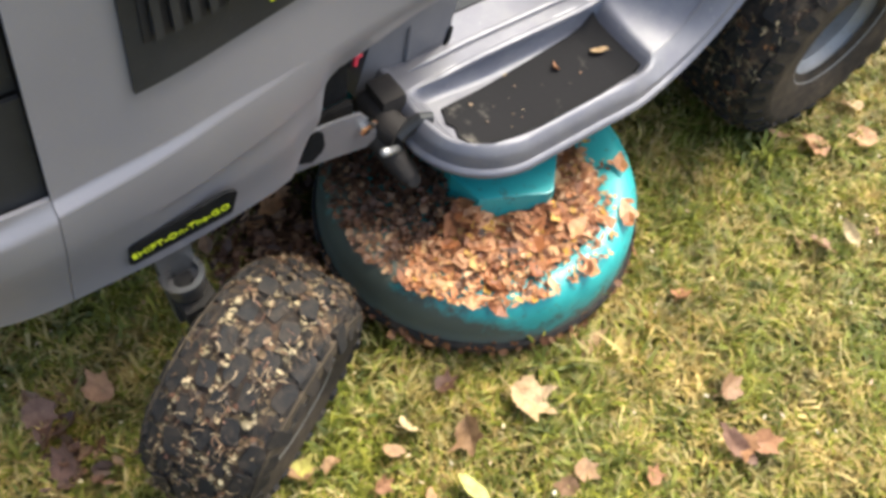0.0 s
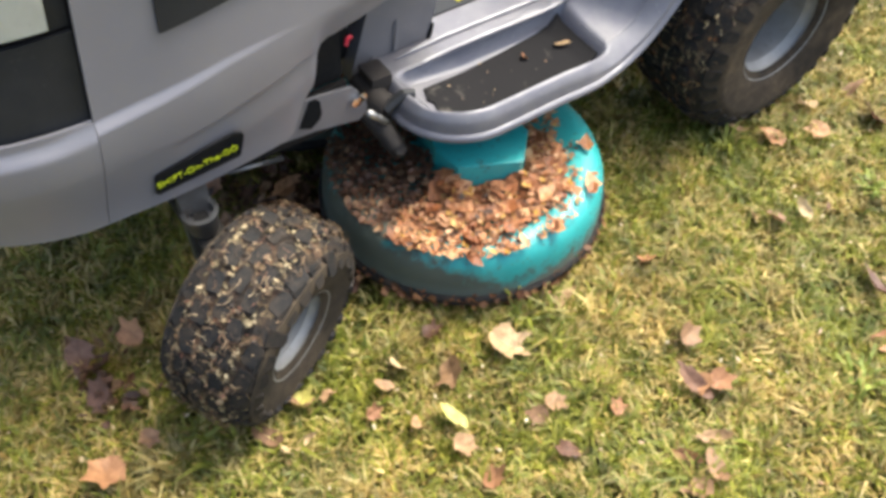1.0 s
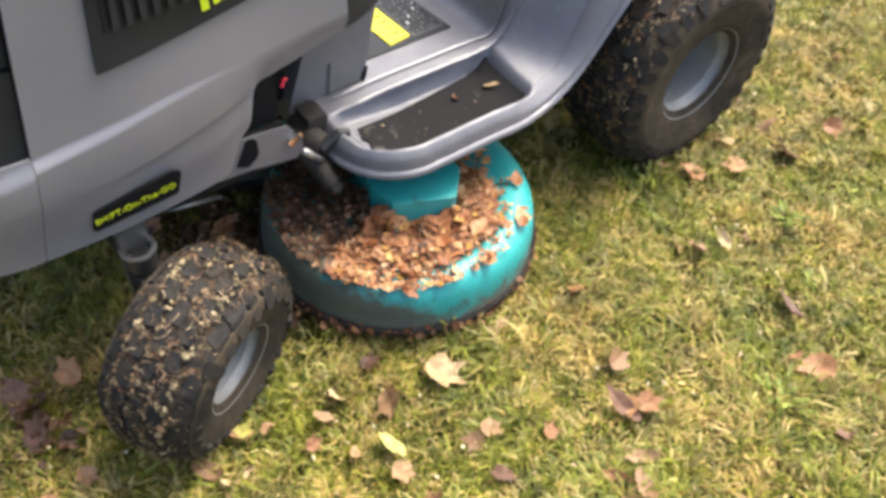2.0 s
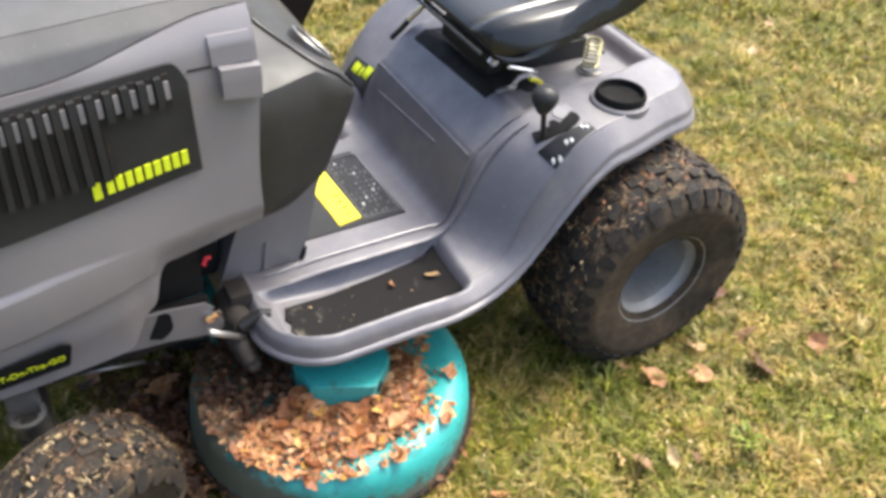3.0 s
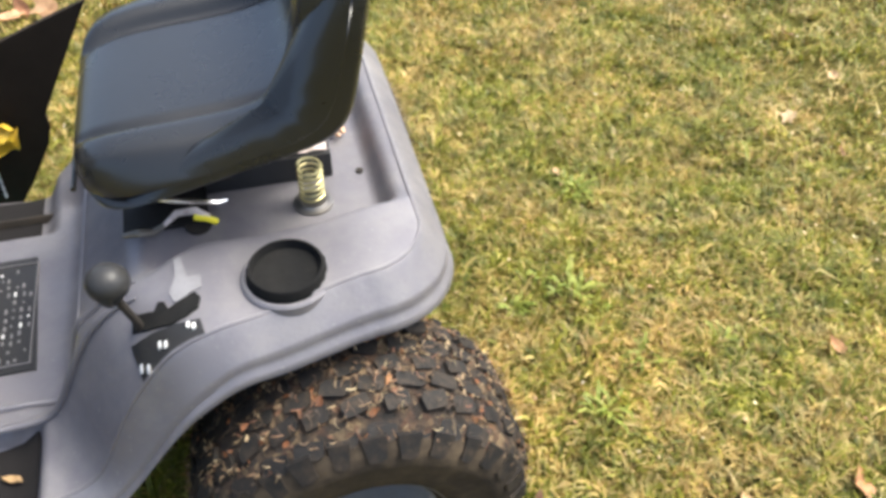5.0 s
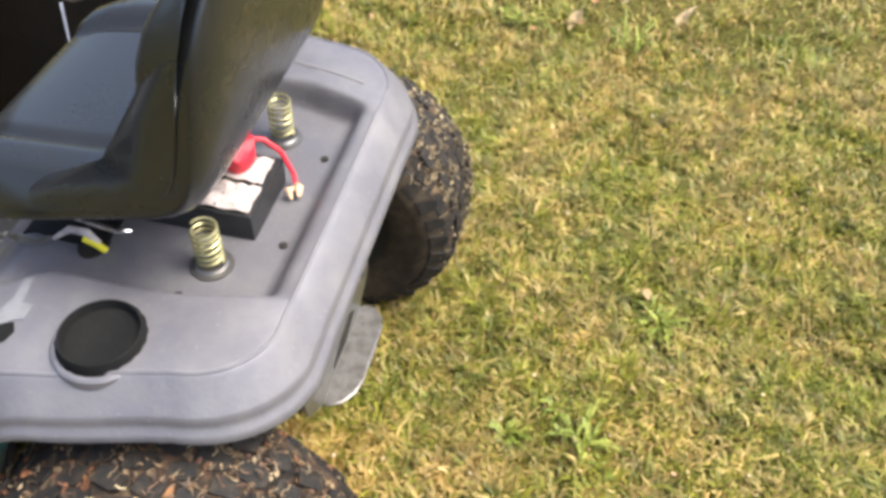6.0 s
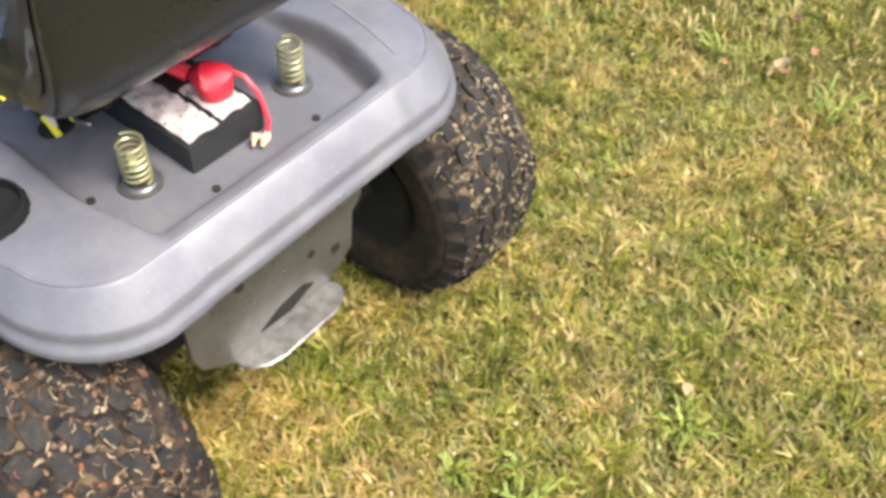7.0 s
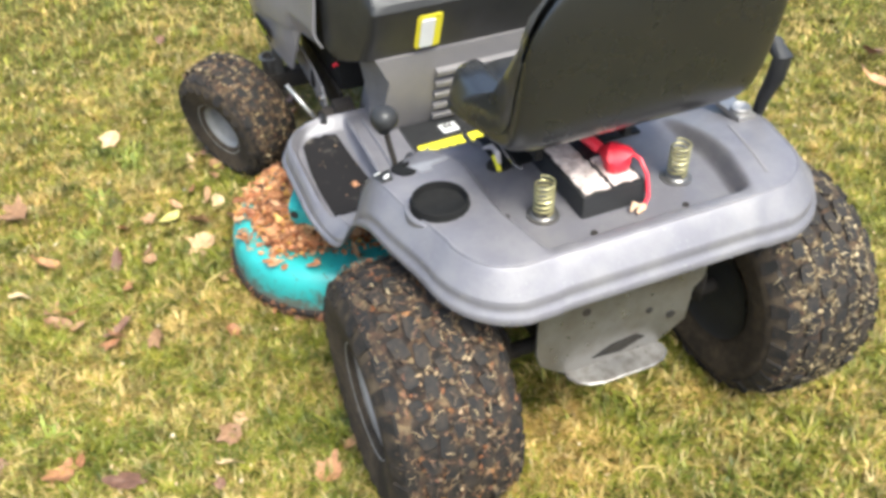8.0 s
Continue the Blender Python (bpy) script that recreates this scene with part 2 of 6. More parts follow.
def grass_mat():
    k = Mat("lawn_blades")
    rnd = k.node("ShaderNodeNewGeometry").outputs["Random Per Island"]
    pos = k.node("ShaderNodeNewGeometry").outputs["Position"]
    green = k.ramp(rnd, [(0.0, (0.13, 0.155, 0.016)), (0.5, (0.24, 0.255, 0.030)), (1.0, (0.36, 0.35, 0.06))])
    straw = k.ramp(rnd, [(0.0, (0.33, 0.235, 0.07)), (0.5, (0.47, 0.36, 0.12)), (1.0, (0.60, 0.50, 0.21))])
    big = k.ramp(k.noise(4.2, 8, 0.78, pos), [(0.40, (0.06,) * 3), (0.61, (0.86,) * 3)])
    pick = k.node("ShaderNodeNewGeometry").outputs["Random Per Island"]
    mul = k.t.nodes.new("ShaderNodeMath")
    mul.operation = "MULTIPLY"
    mul.inputs[1].default_value = 17.31
    k.link(pick, mul.inputs[0])
    fr = k.t.nodes.new("ShaderNodeMath")
    fr.operation = "FRACT"
    k.link(mul.outputs[0], fr.inputs[0])
    lt = k.t.nodes.new("ShaderNodeMath")
    lt.operation = "LESS_THAN"
    k.link(fr.outputs[0], lt.inputs[0])
    k.link(big, lt.inputs[1])
    shade = k.ramp(k.noise(15, 7, 0.75, pos), [(0.36, (0.36, 0.41, 0.36)), (0.63, (1.22, 1.19, 1.08))])
    col = k.mix(1.0, k.mix(lt.outputs[0], green, straw), shade, "MULTIPLY")
    tint = k.ramp(k.noise(2.3, 5, 0.7, pos), [(0.36, (0.80, 0.82, 0.80)), (0.62, (0.97, 0.86, 0.88))])
    col = k.mix(1.0, col, tint, "MULTIPLY")
    k.set(color=col, rough=0.5, spec=0.35)
    tr = k.node("ShaderNodeBsdfTranslucent")
    k.link(col, tr.inputs["Color"])
    mx = k.node("ShaderNodeMixShader", Fac=0.3)
    k.link(k.p.outputs[0], mx.inputs[1])
    k.link(tr.outputs[0], mx.inputs[2])
    k.link(mx.outputs[0], k.out.inputs["Surface"])
    return k.m


def soil_mat():
    k = Mat("lawn_ground")
    pos = k.node("ShaderNodeNewGeometry").outputs["Position"]
    a = k.ramp(k.noise(2.6, 5, 0.65, pos), [(0.36, (0.100, 0.104, 0.019)), (0.66, (0.185, 0.155, 0.052))])
    b = k.ramp(k.noise(60, 5, 0.7, pos), [(0.35, (0.35, 0.32, 0.28)), (0.65, (1.15, 1.12, 1.0))])
    k.set(color=k.mix(1.0, a, b, "MULTIPLY"), rough=0.95, spec=0.1)
    k.bump(k.noise(110, 6, 0.7, pos), 0.8, 0.03)
    return k.m


GRASS, SOIL = grass_mat(), soil_mat()


# ---- mesh tools ----
def smooth(t):
    t = min(1.0, max(0.0, t))
    return t * t * (3 - 2 * t)


def step(a, b, x):
    return smooth((x - a) / (b - a))


def curve(x, pts):
    """A smooth line through the points (x, value), flat beyond its ends."""
    if x <= pts[0][0]:
        return pts[0][1]
    for (x0, v0), (x1, v1) in zip(pts, pts[1:]):
        if x <= x1:
            return v0 + (v1 - v0) * (x - x0) / (x1 - x0)
    return pts[-1][1]


def soft_curve(x, pts, reach=0.02):
    return sum(curve(x + reach * k, pts) for k in (-1, -0.5, 0, 0.5, 1)) / 5


def link_mesh(name, me, mat, parent=None, label="", shade=True):
    me.materials.append(mat)
    if shade:
        for p in me.polygons:
            p.use_smooth = True
    ob = new(name, me)
    if parent:
        ob.parent = parent
    return tagged(ob, label)


def part(name, bm, mat, parent=None, label="", shade=True, sharp=35):
    """One mesh object from a bmesh, under a thing or a part."""
    bmesh.ops.recalc_face_normals(bm, faces=bm.faces)
    if shade:
        for e in bm.edges:
            if len(e.link_faces) == 2 and e.calc_face_angle(0) > radians(sharp):
                e.smooth = False
    me = bpy.data.meshes.new(name)
    bm.to_mesh(me)
    bm.free()
    return link_mesh(name, me, mat, parent, label, shade)


def grid(bm, fn, us, vs, closed_u=False, closed_v=False):
    rows = [[bm.verts.new(fn(u, v)) for v in vs] for u in us]
    nu, nv = len(us), len(vs)
    for i in range(nu if closed_u else nu - 1):
        for j in range(nv if closed_v else nv - 1):
            bm.faces.new((rows[i][j], rows[(i + 1) % nu][j], rows[(i + 1) % nu][(j + 1) % nv], rows[i][(j + 1) % nv]))
    return rows


def span(a, b, n):
    return [a + (b - a) * i / (n - 1) for i in range(n)]


def box(bm, x0, x1, y0, y1, z0, z1, bevel=0.004, m=None):
    made = bmesh.ops.create_cube(bm, size=1)["verts"]
    bmesh.ops.scale(bm, vec=(x1 - x0, y1 - y0, z1 - z0), verts=made)
    bmesh.ops.translate(bm, vec=((x0 + x1) / 2, (y0 + y1) / 2, (z0 + z1) / 2), verts=made)
    if bevel:
        edges = list({e for v in made for e in v.link_edges})
        made = bmesh.ops.bevel(bm, geom=edges, offset=bevel, segments=2, affect="EDGES", profile=0.7)["verts"]
    if m is not None:
        bmesh.ops.transform(bm, matrix=m, verts=[v for v in made if v.is_valid])
    return bm


def lathe(bm, profile, n=48, m=None, close=False):
    """Turns (radius, height) about the z axis."""
    m = m or Matrix()
    rows = []
    for r, h in profile:
        if r < 1e-6:
            rows.append([bm.verts.new(m @ Vector((0, 0, h)))])
        else:
            rows.append([bm.verts.new(m @ Vector((r * math.cos(2 * math.pi * i / n), r * math.sin(2 * math.pi * i / n), h))) for i in range(n)])
    pairs = list(zip(rows, rows[1:])) + ([(rows[-1], rows[0])] if close else [])
    for a, b in pairs:
        for i in range(n):
            j = (i + 1) % n
            if len(a) == 1 and len(b) == 1:
                continue
            if len(a) == 1:
                bm.faces.new((a[0], b[i], b[j]))
            elif len(b) == 1:
                bm.faces.new((a[i], a[j], b[0]))
            else:
                bm.faces.new((a[i], a[j], b[j], b[i]))
    return bm


def tube(bm, pts, r, n=10, caps=True):
    """A round bar along a line of points; r: a radius or one for each point."""
    pts = [Vector(p) for p in pts]
    rs = r if isinstance(r, (list, tuple)) else [r] * len(pts)
    side = None
    rows = []
    for i, p in enumerate(pts):
        t = (pts[min(i + 1, len(pts) - 1)] - pts[max(i - 1, 0)]).normalized()
        if side is None:
            side = t.orthogonal().normalized()
        side = (side - t * side.dot(t)).normalized()
        up = t.cross(side)
        rows.append([bm.verts.new(p + rs[i] * (side * math.cos(2 * math.pi * k / n) + up * math.sin(2 * math.pi * k / n))) for k in range(n)])
    for a, b in zip(rows, rows[1:]):
        for k in range(n):
            bm.faces.new((a[k], a[(k + 1) % n], b[(k + 1) % n], b[k]))
    if caps:
        bm.faces.new(rows[0])
        bm.faces.new(list(reversed(rows[-1])))
    return bm


def slab(bm, outline, depth, m=None, bevel=0.0):
    """A flat outline in x, y with a thickness along z."""
    m = m or Matrix()
    low = [bm.verts.new(m @ Vector((x, y, 0))) for x, y in outline]
    top = [bm.verts.new(m @ Vector((x, y, depth))) for x, y in outline]
    n = len(outline)
    bm.faces.new(list(reversed(low)))
    lid = bm.faces.new(top)
    for i in range(n):
        bm.faces.new((low[i], low[(i + 1) % n], top[(i + 1) % n], top[i]))
    if bevel:
        bmesh.ops.bevel(bm, geom=list(lid.edges), offset=bevel, segments=2, affect="EDGES", profile=0.7)
    return bm


def rounded(w, h, r, n=5):
    """Outline of a rectangle w x h about the middle, with round corners."""
    pts = []
    for cx, cy, a0 in ((w / 2 - r, h / 2 - r, 0), (-w / 2 + r, h / 2 - r, 90), (-w / 2 + r, -h / 2 + r, 180), (w / 2 - r, -h / 2 + r, 270)):
        for k in range(n):
            a = radians(a0 + 90 * k / (n - 1))
            pts.append((cx + r * math.cos(a), cy + r * math.sin(a)))
    return pts


def axes(origin, right, up):
    """The frame of a flat sign: its x along right, its y along up, its z out of it."""
    r = Vector(right).normalized()
    u = Vector(up)
    u = (u - r * u.dot(r)).normalized()
    n = r.cross(u)
    m = Matrix((r, u, n)).transposed().to_4x4()
    m.translation = Vector(origin)
    return m


def empty(name, at, label, category, group="", parent=None):
    ob = new(name)
    ob.location = at
    ob.empty_display_size = 0.1
    if parent:
        ob.parent = parent
    return tagged(ob, label, category, group)


# ---- ground ----
bm = bmesh.new()
grid(bm, lambda u, v: (u, v, 0.0), [-400, -60, -12, -4, 0, 4, 12, 60, 400], [-400, -60, -12, -4, 0, 4, 12, 60, 400])
tagged(part("ground", bm, SOIL, shade=False), "autumn lawn ground, mown short, green and straw", "lawn", kind="structure")


def grass_patch(count, x0, x1, y0, y1, seed, tall):
    """Blades of a lawn as one sheet, two bends each."""
    rng = np.random.default_rng(seed)
    tufts_n = count // 34
    tx, ty = rng.uniform(x0, x1, tufts_n), rng.uniform(y0, y1, tufts_n)
    pick = rng.integers(0, tufts_n, count)
    loose = rng.random(count) < 0.38
    away = np.abs(rng.normal(0, 0.016 * tall / 0.037, count))
    turn = rng.uniform(0, 2 * np.pi, count)
    x = np.where(loose, rng.uniform(x0, x1, count), tx[pick] + away * np.cos(turn))
    y = np.where(loose, rng.uniform(y0, y1, count), ty[pick] + away * np.sin(turn))
    turn = turn + np.where(loose, 0.0, rng.normal(0, 0.7, count))
    bare = ((x + 1.0) / 0.16) ** 2 + ((y + 0.28) / 0.24) ** 2
    keep = bare > rng.uniform(0.3, 1.4, count)
    # the patch thins out towards its border
    border = np.minimum(np.minimum(x - x0, x1 - x), np.minimum(y - y0, y1 - y))
    keep &= border > 0.13 * (x1 - x0) * rng.random(count) ** 1.5 - 0.02
    x, y, turn, loose = x[keep], y[keep], turn[keep], loose[keep]
    count = len(x)
    clump = np.sin(x * 9.1 + 2.0 * np.sin(y * 6.3)) * np.sin(y * 8.3 + 1.7 * np.sin(x * 5.1))
    fine = np.sin(x * 31 + 3 * np.sin(y * 17)) * np.sin(y * 29 + 2.5 * np.sin(x * 19))
    h = tall * rng.uniform(0.4, 1.55, count) * (0.85 + 0.3 * clump + 0.25 * fine)
    lean = np.where(loose, rng.uniform(1.0, 1.54, count), rng.uniform(0.45, 1.50, count))
    w = rng.uniform(0.0011, 0.0036, count) * tall / 0.037
    d = np.stack([np.cos(turn), np.sin(turn)], 1)
    s = np.stack([-np.sin(turn), np.cos(turn)], 1)
    base = np.stack([x, y], 1)
    verts = np.zeros((count, 5, 3))
    mid = base + d * (h * np.sin(lean) * 0.35)[:, None]
    tip = base + d * (h * np.sin(lean) * 1.0)[:, None]
    verts[:, 0, :2], verts[:, 1, :2] = base - s * w[:, None], base + s * w[:, None]
    verts[:, 2, :2], verts[:, 3, :2] = mid + s * (w * 0.8)[:, None], mid - s * (w * 0.8)[:, None]
    verts[:, 4, :2] = tip
    verts[:, :2, 2] = -0.002
    verts[:, 2:4, 2] = (h * (0.35 + 0.3 * np.cos(lean)))[:, None]
    verts[:, 4, 2] = h * np.cos(lean) * 0.95 + 0.004
    tri = np.array([[0, 1, 2], [0, 2, 3], [3, 2, 4]])
    idx = (np.arange(count)[:, None, None] * 5 + tri[None]).reshape(-1)
    me = bpy.data.meshes.new("grass")
    me.vertices.add(count * 5)
    me.vertices.foreach_set("co", verts.reshape(-1))
    me.loops.add(len(idx))
    me.loops.foreach_set("vertex_index", idx.astype(np.int32))
    me.polygons.add(count * 3)
    me.polygons.foreach_set("loop_start", np.arange(0, count * 9, 3, dtype=np.int32))
    me.update(calc_edges=True)
    me.validate()
    return link_mesh("grass", me, GRASS, shade=False)


tagged(grass_patch(440000, -2.05, 1.5, -1.55, 1.5, 3, 0.037), "short mown autumn grass, green mixed with straw", "grass", kind="stuff")
tagged(grass_patch(240000, -3.9, 3.2, -2.9, 3.2, 4, 0.042), "thinner mown autumn grass further out", "grass", kind="stuff")
tagged(grass_patch(90000, -9.0, 8.0, -8.0, 8.0, 6, 0.060), "sparse mown autumn grass far out", "grass", kind="stuff")



def flecks(count, x0, x1, y0, y1, seed):
    """Pale dry scraps strewn through the lawn."""
    rng = random.Random(seed)
    verts, faces = [], []
    for k in range(count):
        x, y, z, a, r = rng.uniform(x0, x1), rng.uniform(y0, y1), rng.uniform(0.016, 0.034), rng.uniform(0, 6.283), rng.uniform(0.003, 0.008)
        t, q = Vector((math.cos(a), math.sin(a), rng.gauss(0, 0.3))) * r, Vector((-math.sin(a), math.cos(a), rng.gauss(0, 0.3))) * (r * rng.uniform(0.25, 0.7))
        c = Vector((x, y, z))
        base = len(verts)
        verts += [c - t, c - q * 0.9, c + t * 0.8 + q * 0.2, c + q]
        faces.append((base, base + 1, base + 2, base + 3))
    me = bpy.data.meshes.new("dry_flecks")
    me.from_pydata(verts, [], faces)
    return tagged(link_mesh("dry_flecks", me, FLECK, shade=False), "pale dry scraps strewn through the grass", "plant litter", kind="stuff")


FLECK = leaf_mat("pale_fleck", [(0.0, (0.30, 0.17, 0.08)), (0.3, (0.50, 0.38, 0.20)), (0.6, (0.62, 0.55, 0.36)), (0.85, (0.40, 0.22, 0.10)), (1.0, (0.70, 0.64, 0.48))])
flecks(2600, -2.2, 1.8, -1.6, 2.2, 71)

# ---- the mower ----
mower = empty("riding_mower", (0, 0, 0), "grey riding lawn mower with a teal cutting deck on the lawn", "lawn mower")


def half_width(x, side=-1):
    """Half the body's width in plan; the far foot rest is narrower, beside the chute."""
    if side > 0:
        return min(half_width(x), soft_curve(x, [(-0.84, 0.305), (-0.50, 0.305), (-0.40, 0.335), (-0.30, 0.41), (-0.2, 0.43)], 0.02))
    if x < -0.71:
        return 0.320 + 0.129 * math.sqrt(max(0.0, 1 - ((-0.71 - x) / 0.13) ** 2))
    if x > 0.036:
        return 0.235 + 0.135 * math.sqrt(max(0.0, 1 - ((x - 0.036) / 0.135) ** 2))
    return soft_curve(x, [(-0.71, 0.449), (-0.5, 0.447), (-0.42, 0.432), (-0.36, 0.424), (-0.28, 0.419), (-0.2, 0.417), (-0.03, 0.388), (0.036, 0.370)], 0.03)


BODY_XS = [-0.71 - 0.13 * math.sin(radians(a)) for a in span(82, 0, 28)] + span(-0.703, 0.028, 120) + [0.036 + 0.135 * math.sin(radians(a)) for a in span(0, 83, 26)]
X_FRONT, X_REAR = BODY_XS[0], BODY_XS[-1]
RIMS = {s: np.array([(X_FRONT, 0.0)] + [(x, half_width(x, s)) for x in BODY_XS] + [(X_REAR, 0.0)]) for s in (-1, 1)}


def to_edge(x, y):
    rim = RIMS[1 if y > 0 else -1]
    start, along = rim[:-1], rim[1:] - rim[:-1]
    p = np.array((x, abs(y))) - start
    f = np.clip((p * along).sum(1) / (along ** 2).sum(1), 0, 1)
    return float(np.sqrt(((p - along * f[:, None]) ** 2).sum(1).min()))


def crease_width(x):
    return soft_curve(x, [(-0.50, 0.030), (-0.30, 0.031), (-0.1, 0.034), (0.05, 0.035), (0.2, 0.036)], 0.03)


def body_z(x, y):
    """The height of the body's upper skin."""
    a = abs(y)
    mid = soft_curve(x, [(-0.41, 0.342), (-0.388, 0.356), (-0.346, 0.500), (-0.262, 0.571), (-0.242, 0.577), (-0.222, 0.570), (0.094, 0.568), (0.110, 0.599), (0.15, 0.604), (0.2, 0.596)], 0.006)
    side = soft_curve(x, [(-0.47, 0.342), (-0.40, 0.385), (-0.33, 0.462), (-0.25, 0.533), (-0.167, 0.578), (-0.055, 0.606), (0.05, 0.612), (0.12, 0.606), (0.2, 0.592)], 0.03)
    inner = soft_curve(x, [(-0.45, 0.225), (-0.33, 0.20), (-0.25, 0.21), (0.0, 0.215), (0.1, 0.19)], 0.02)
    rear = step(-0.25, -0.15, x)
    lo, hi = inner - 0.022 + 0.015 * rear, inner + 0.03 - 0.015 * rear
    if y < 0:
        # the near fender's front slope turns outwards as it rises
        xs = x - 0.52 * (a - 0.272) * (1 - step(-0.26, -0.12, x))
        slope = soft_curve(xs, [(-0.47, 0.342), (-0.435, 0.348), (-0.40, 0.374), (-0.36, 0.458), (-0.345, 0.485), (-0.31, 0.538), (-0.256, 0.580), (-0.20, 0.596), (-0.12, 0.602), (-0.055, 0.606)], 0.018)
        side = slope + (side - slope) * step(-0.15, -0.03, x)
        inner = soft_curve(x, [(-0.45, 0.233), (-0.29, 0.235), (-0.24, 0.225), (-0.18, 0.207), (0.0, 0.215), (0.1, 0.19)], 0.02)
        lo, hi = inner - 0.006 * rear, inner + 0.04 - 0.026 * rear
    z = mid + (side - mid) * step(lo, hi, a)
    ridge = step(-0.82, -0.66, x) * (1 - step(-0.47, -0.40, x))
    # a flat-topped welt between floor and foot well
    welt = step(0.229, 0.238, a) * (1 - step(0.267, 0.276, a))
    z += 0.008 * ridge * welt * (y < 0)
    well = step(-0.822, -0.785, x) * (1 - step(-0.452, -0.428, x)) * step(0.267, 0.280, a) * (1 - step(half_width(x) - 0.036, half_width(x) - 0.017, a))
    if y > 0:
        well = step(-0.822, -0.785, x) * (1 - step(-0.475, -0.435, x)) * step(0.142, 0.166, a)
    z -= (0.036 - 0.012 * (1 - step(-0.80, -0.66, x))) * well
    d = to_edge(x, y)
    rear = step(-0.58, -0.36, x)
    z += 0.007 * math.exp(-(((d - 0.015) / 0.008) ** 2)) * (1.0 if y < 0 else step(-0.30, -0.15, x)) * (1 - rear)
    r = 0.018
    round_off = r - math.sqrt(max(0.0, r * r - (r - min(d, r)) ** 2))
    # over the rear wheels the edge is a flat chamfer below a crease
    q = crease_width(x) - d
    ramp = 0.5 * (q + math.sqrt(q * q + 0.0022 ** 2))
    fall = round_off * (1 - rear) + 1.12 * ramp * rear
    if y < 0:
        # along the near fender's slope the edge climbs more gently than the skin above it
        near = step(-0.50, -0.43, x) * (1 - step(-0.17, -0.08, x))
        low = soft_curve(x, [(-0.50, 0.318), (-0.42, 0.315), (-0.39, 0.323), (-0.36, 0.336), (-0.33, 0.357), (-0.30, 0.390), (-0.27, 0.430), (-0.24, 0.472), (-0.21, 0.511), (-0.18, 0.536), (-0.15, 0.553), (-0.10, 0.565)], 0.015)
        fall += (max(0.008, z - low) * min(1.0, ramp / crease_width(x)) - fall) * near
    z -= fall
    return z


def body_shell():
    bm = bmesh.new()
    xs, ny = BODY_XS, 161
    nx = len(xs)
    vs = [math.copysign(1 - (1 - abs(k / 80 - 1)) ** 1.25, k / 80 - 1) for k in range(ny)]
    rows = grid(bm, lambda x, v: (x, v * half_width(x, 1 if v > 0 else -1), body_z(x, v * half_width(x, 1 if v > 0 else -1))), xs, vs)
    rim = [rows[i][0] for i in range(nx)] + [rows[-1][j] for j in range(1, ny)] + [rows[i][-1] for i in range(nx - 2, -1, -1)] + [rows[0][j] for j in range(ny - 2, 0, -1)]
    last = rim
    n = len(rim)
    cx, cy = -0.3, 0.0
    outward = []
    for i in range(n):
        t = rim[(i + 1) % n].co - rim[i - 1].co
        k = Vector((t.y, -t.x, 0)).normalized()
        outward.append(k if k.dot(rim[i].co - Vector((cx, cy, 0))) > 0 else -k)
    for f, out in ((0.28, 0.002), (0.52, 0.003), (0.60, 0.0085), (0.9, 0.012), (1.0, 0.011), (1.0, 0.002)):
        ring = []
        for v, k in zip(rim, outward):
            x = v.co.x
            drop = soft_curve(x, [(-0.84, 0.024), (-0.5, 0.024), (-0.38, 0.018), (-0.28, 0.018), (-0.18, 0.030), (-0.1, 0.034), (0.1, 0.038), (0.2, 0.042)], 0.05)
            ring.append(bm.verts.new((v.co.x + out * k.x, v.co.y + out * k.y, v.co.z - drop * f)))
        for i in range(n):
            bm.faces.new((last[i], last[(i + 1) % n], ring[(i + 1) % n], ring[i]))
        last = ring
    body = part("body_shell", bm, PAINT, mower, "grey moulded fender and foot deck", sharp=60)
    return body


body = body_shell()


def on_body(name, outline, mat, parent, label="", lift=0.004, thick=0.003, centre=None, cells=1):
    """A thin piece that follows the body's skin, with its outline in plan."""
    bm = bmesh.new()
    cx = sum(p[0] for p in outline) / len(outline) if centre is None else centre[0]
    cy = sum(p[1] for p in outline) / len(outline) if centre is None else centre[1]
    rings = []
    for f in [1.0] + [1 - (k + 1) / (cells + 1) for k in range(cells)]:
        rings.append([bm.verts.new((cx + (x - cx) * f, cy + (y - cy) * f, body_z(cx + (x - cx) * f, cy + (y - cy) * f) + lift)) for x, y in outline])
    mid = bm.verts.new((cx, cy, body_z(cx, cy) + lift))
    n = len(outline)
    for a, b in zip(rings, rings[1:]):
        for i in range(n):
            bm.faces.new((a[i], a[(i + 1) % n], b[(i + 1) % n], b[i]))
    for i in range(n):
        bm.faces.new((rings[-1][i], rings[-1][(i + 1) % n], mid))
    foot = [bm.verts.new((v.co.x, v.co.y, v.co.z - thick - lift)) for v in rings[0]]
    for i in range(n):
        bm.faces.new((rings[0][i], foot[i], foot[(i + 1) % n], rings[0][(i + 1) % n]))
    return part(name, bm, mat, parent, label, sharp=50)


def quad(a, b, c, d, n=6):
    """An outline with straight sides, split up."""
    pts = []
    for p, q in ((a, b), (b, c), (c, d), (d, a)):
        for k in range(n):
            pts.append((p[0] + (q[0] - p[0]) * k / n, p[1] + (q[1] - p[1]) * k / n))
    return pts


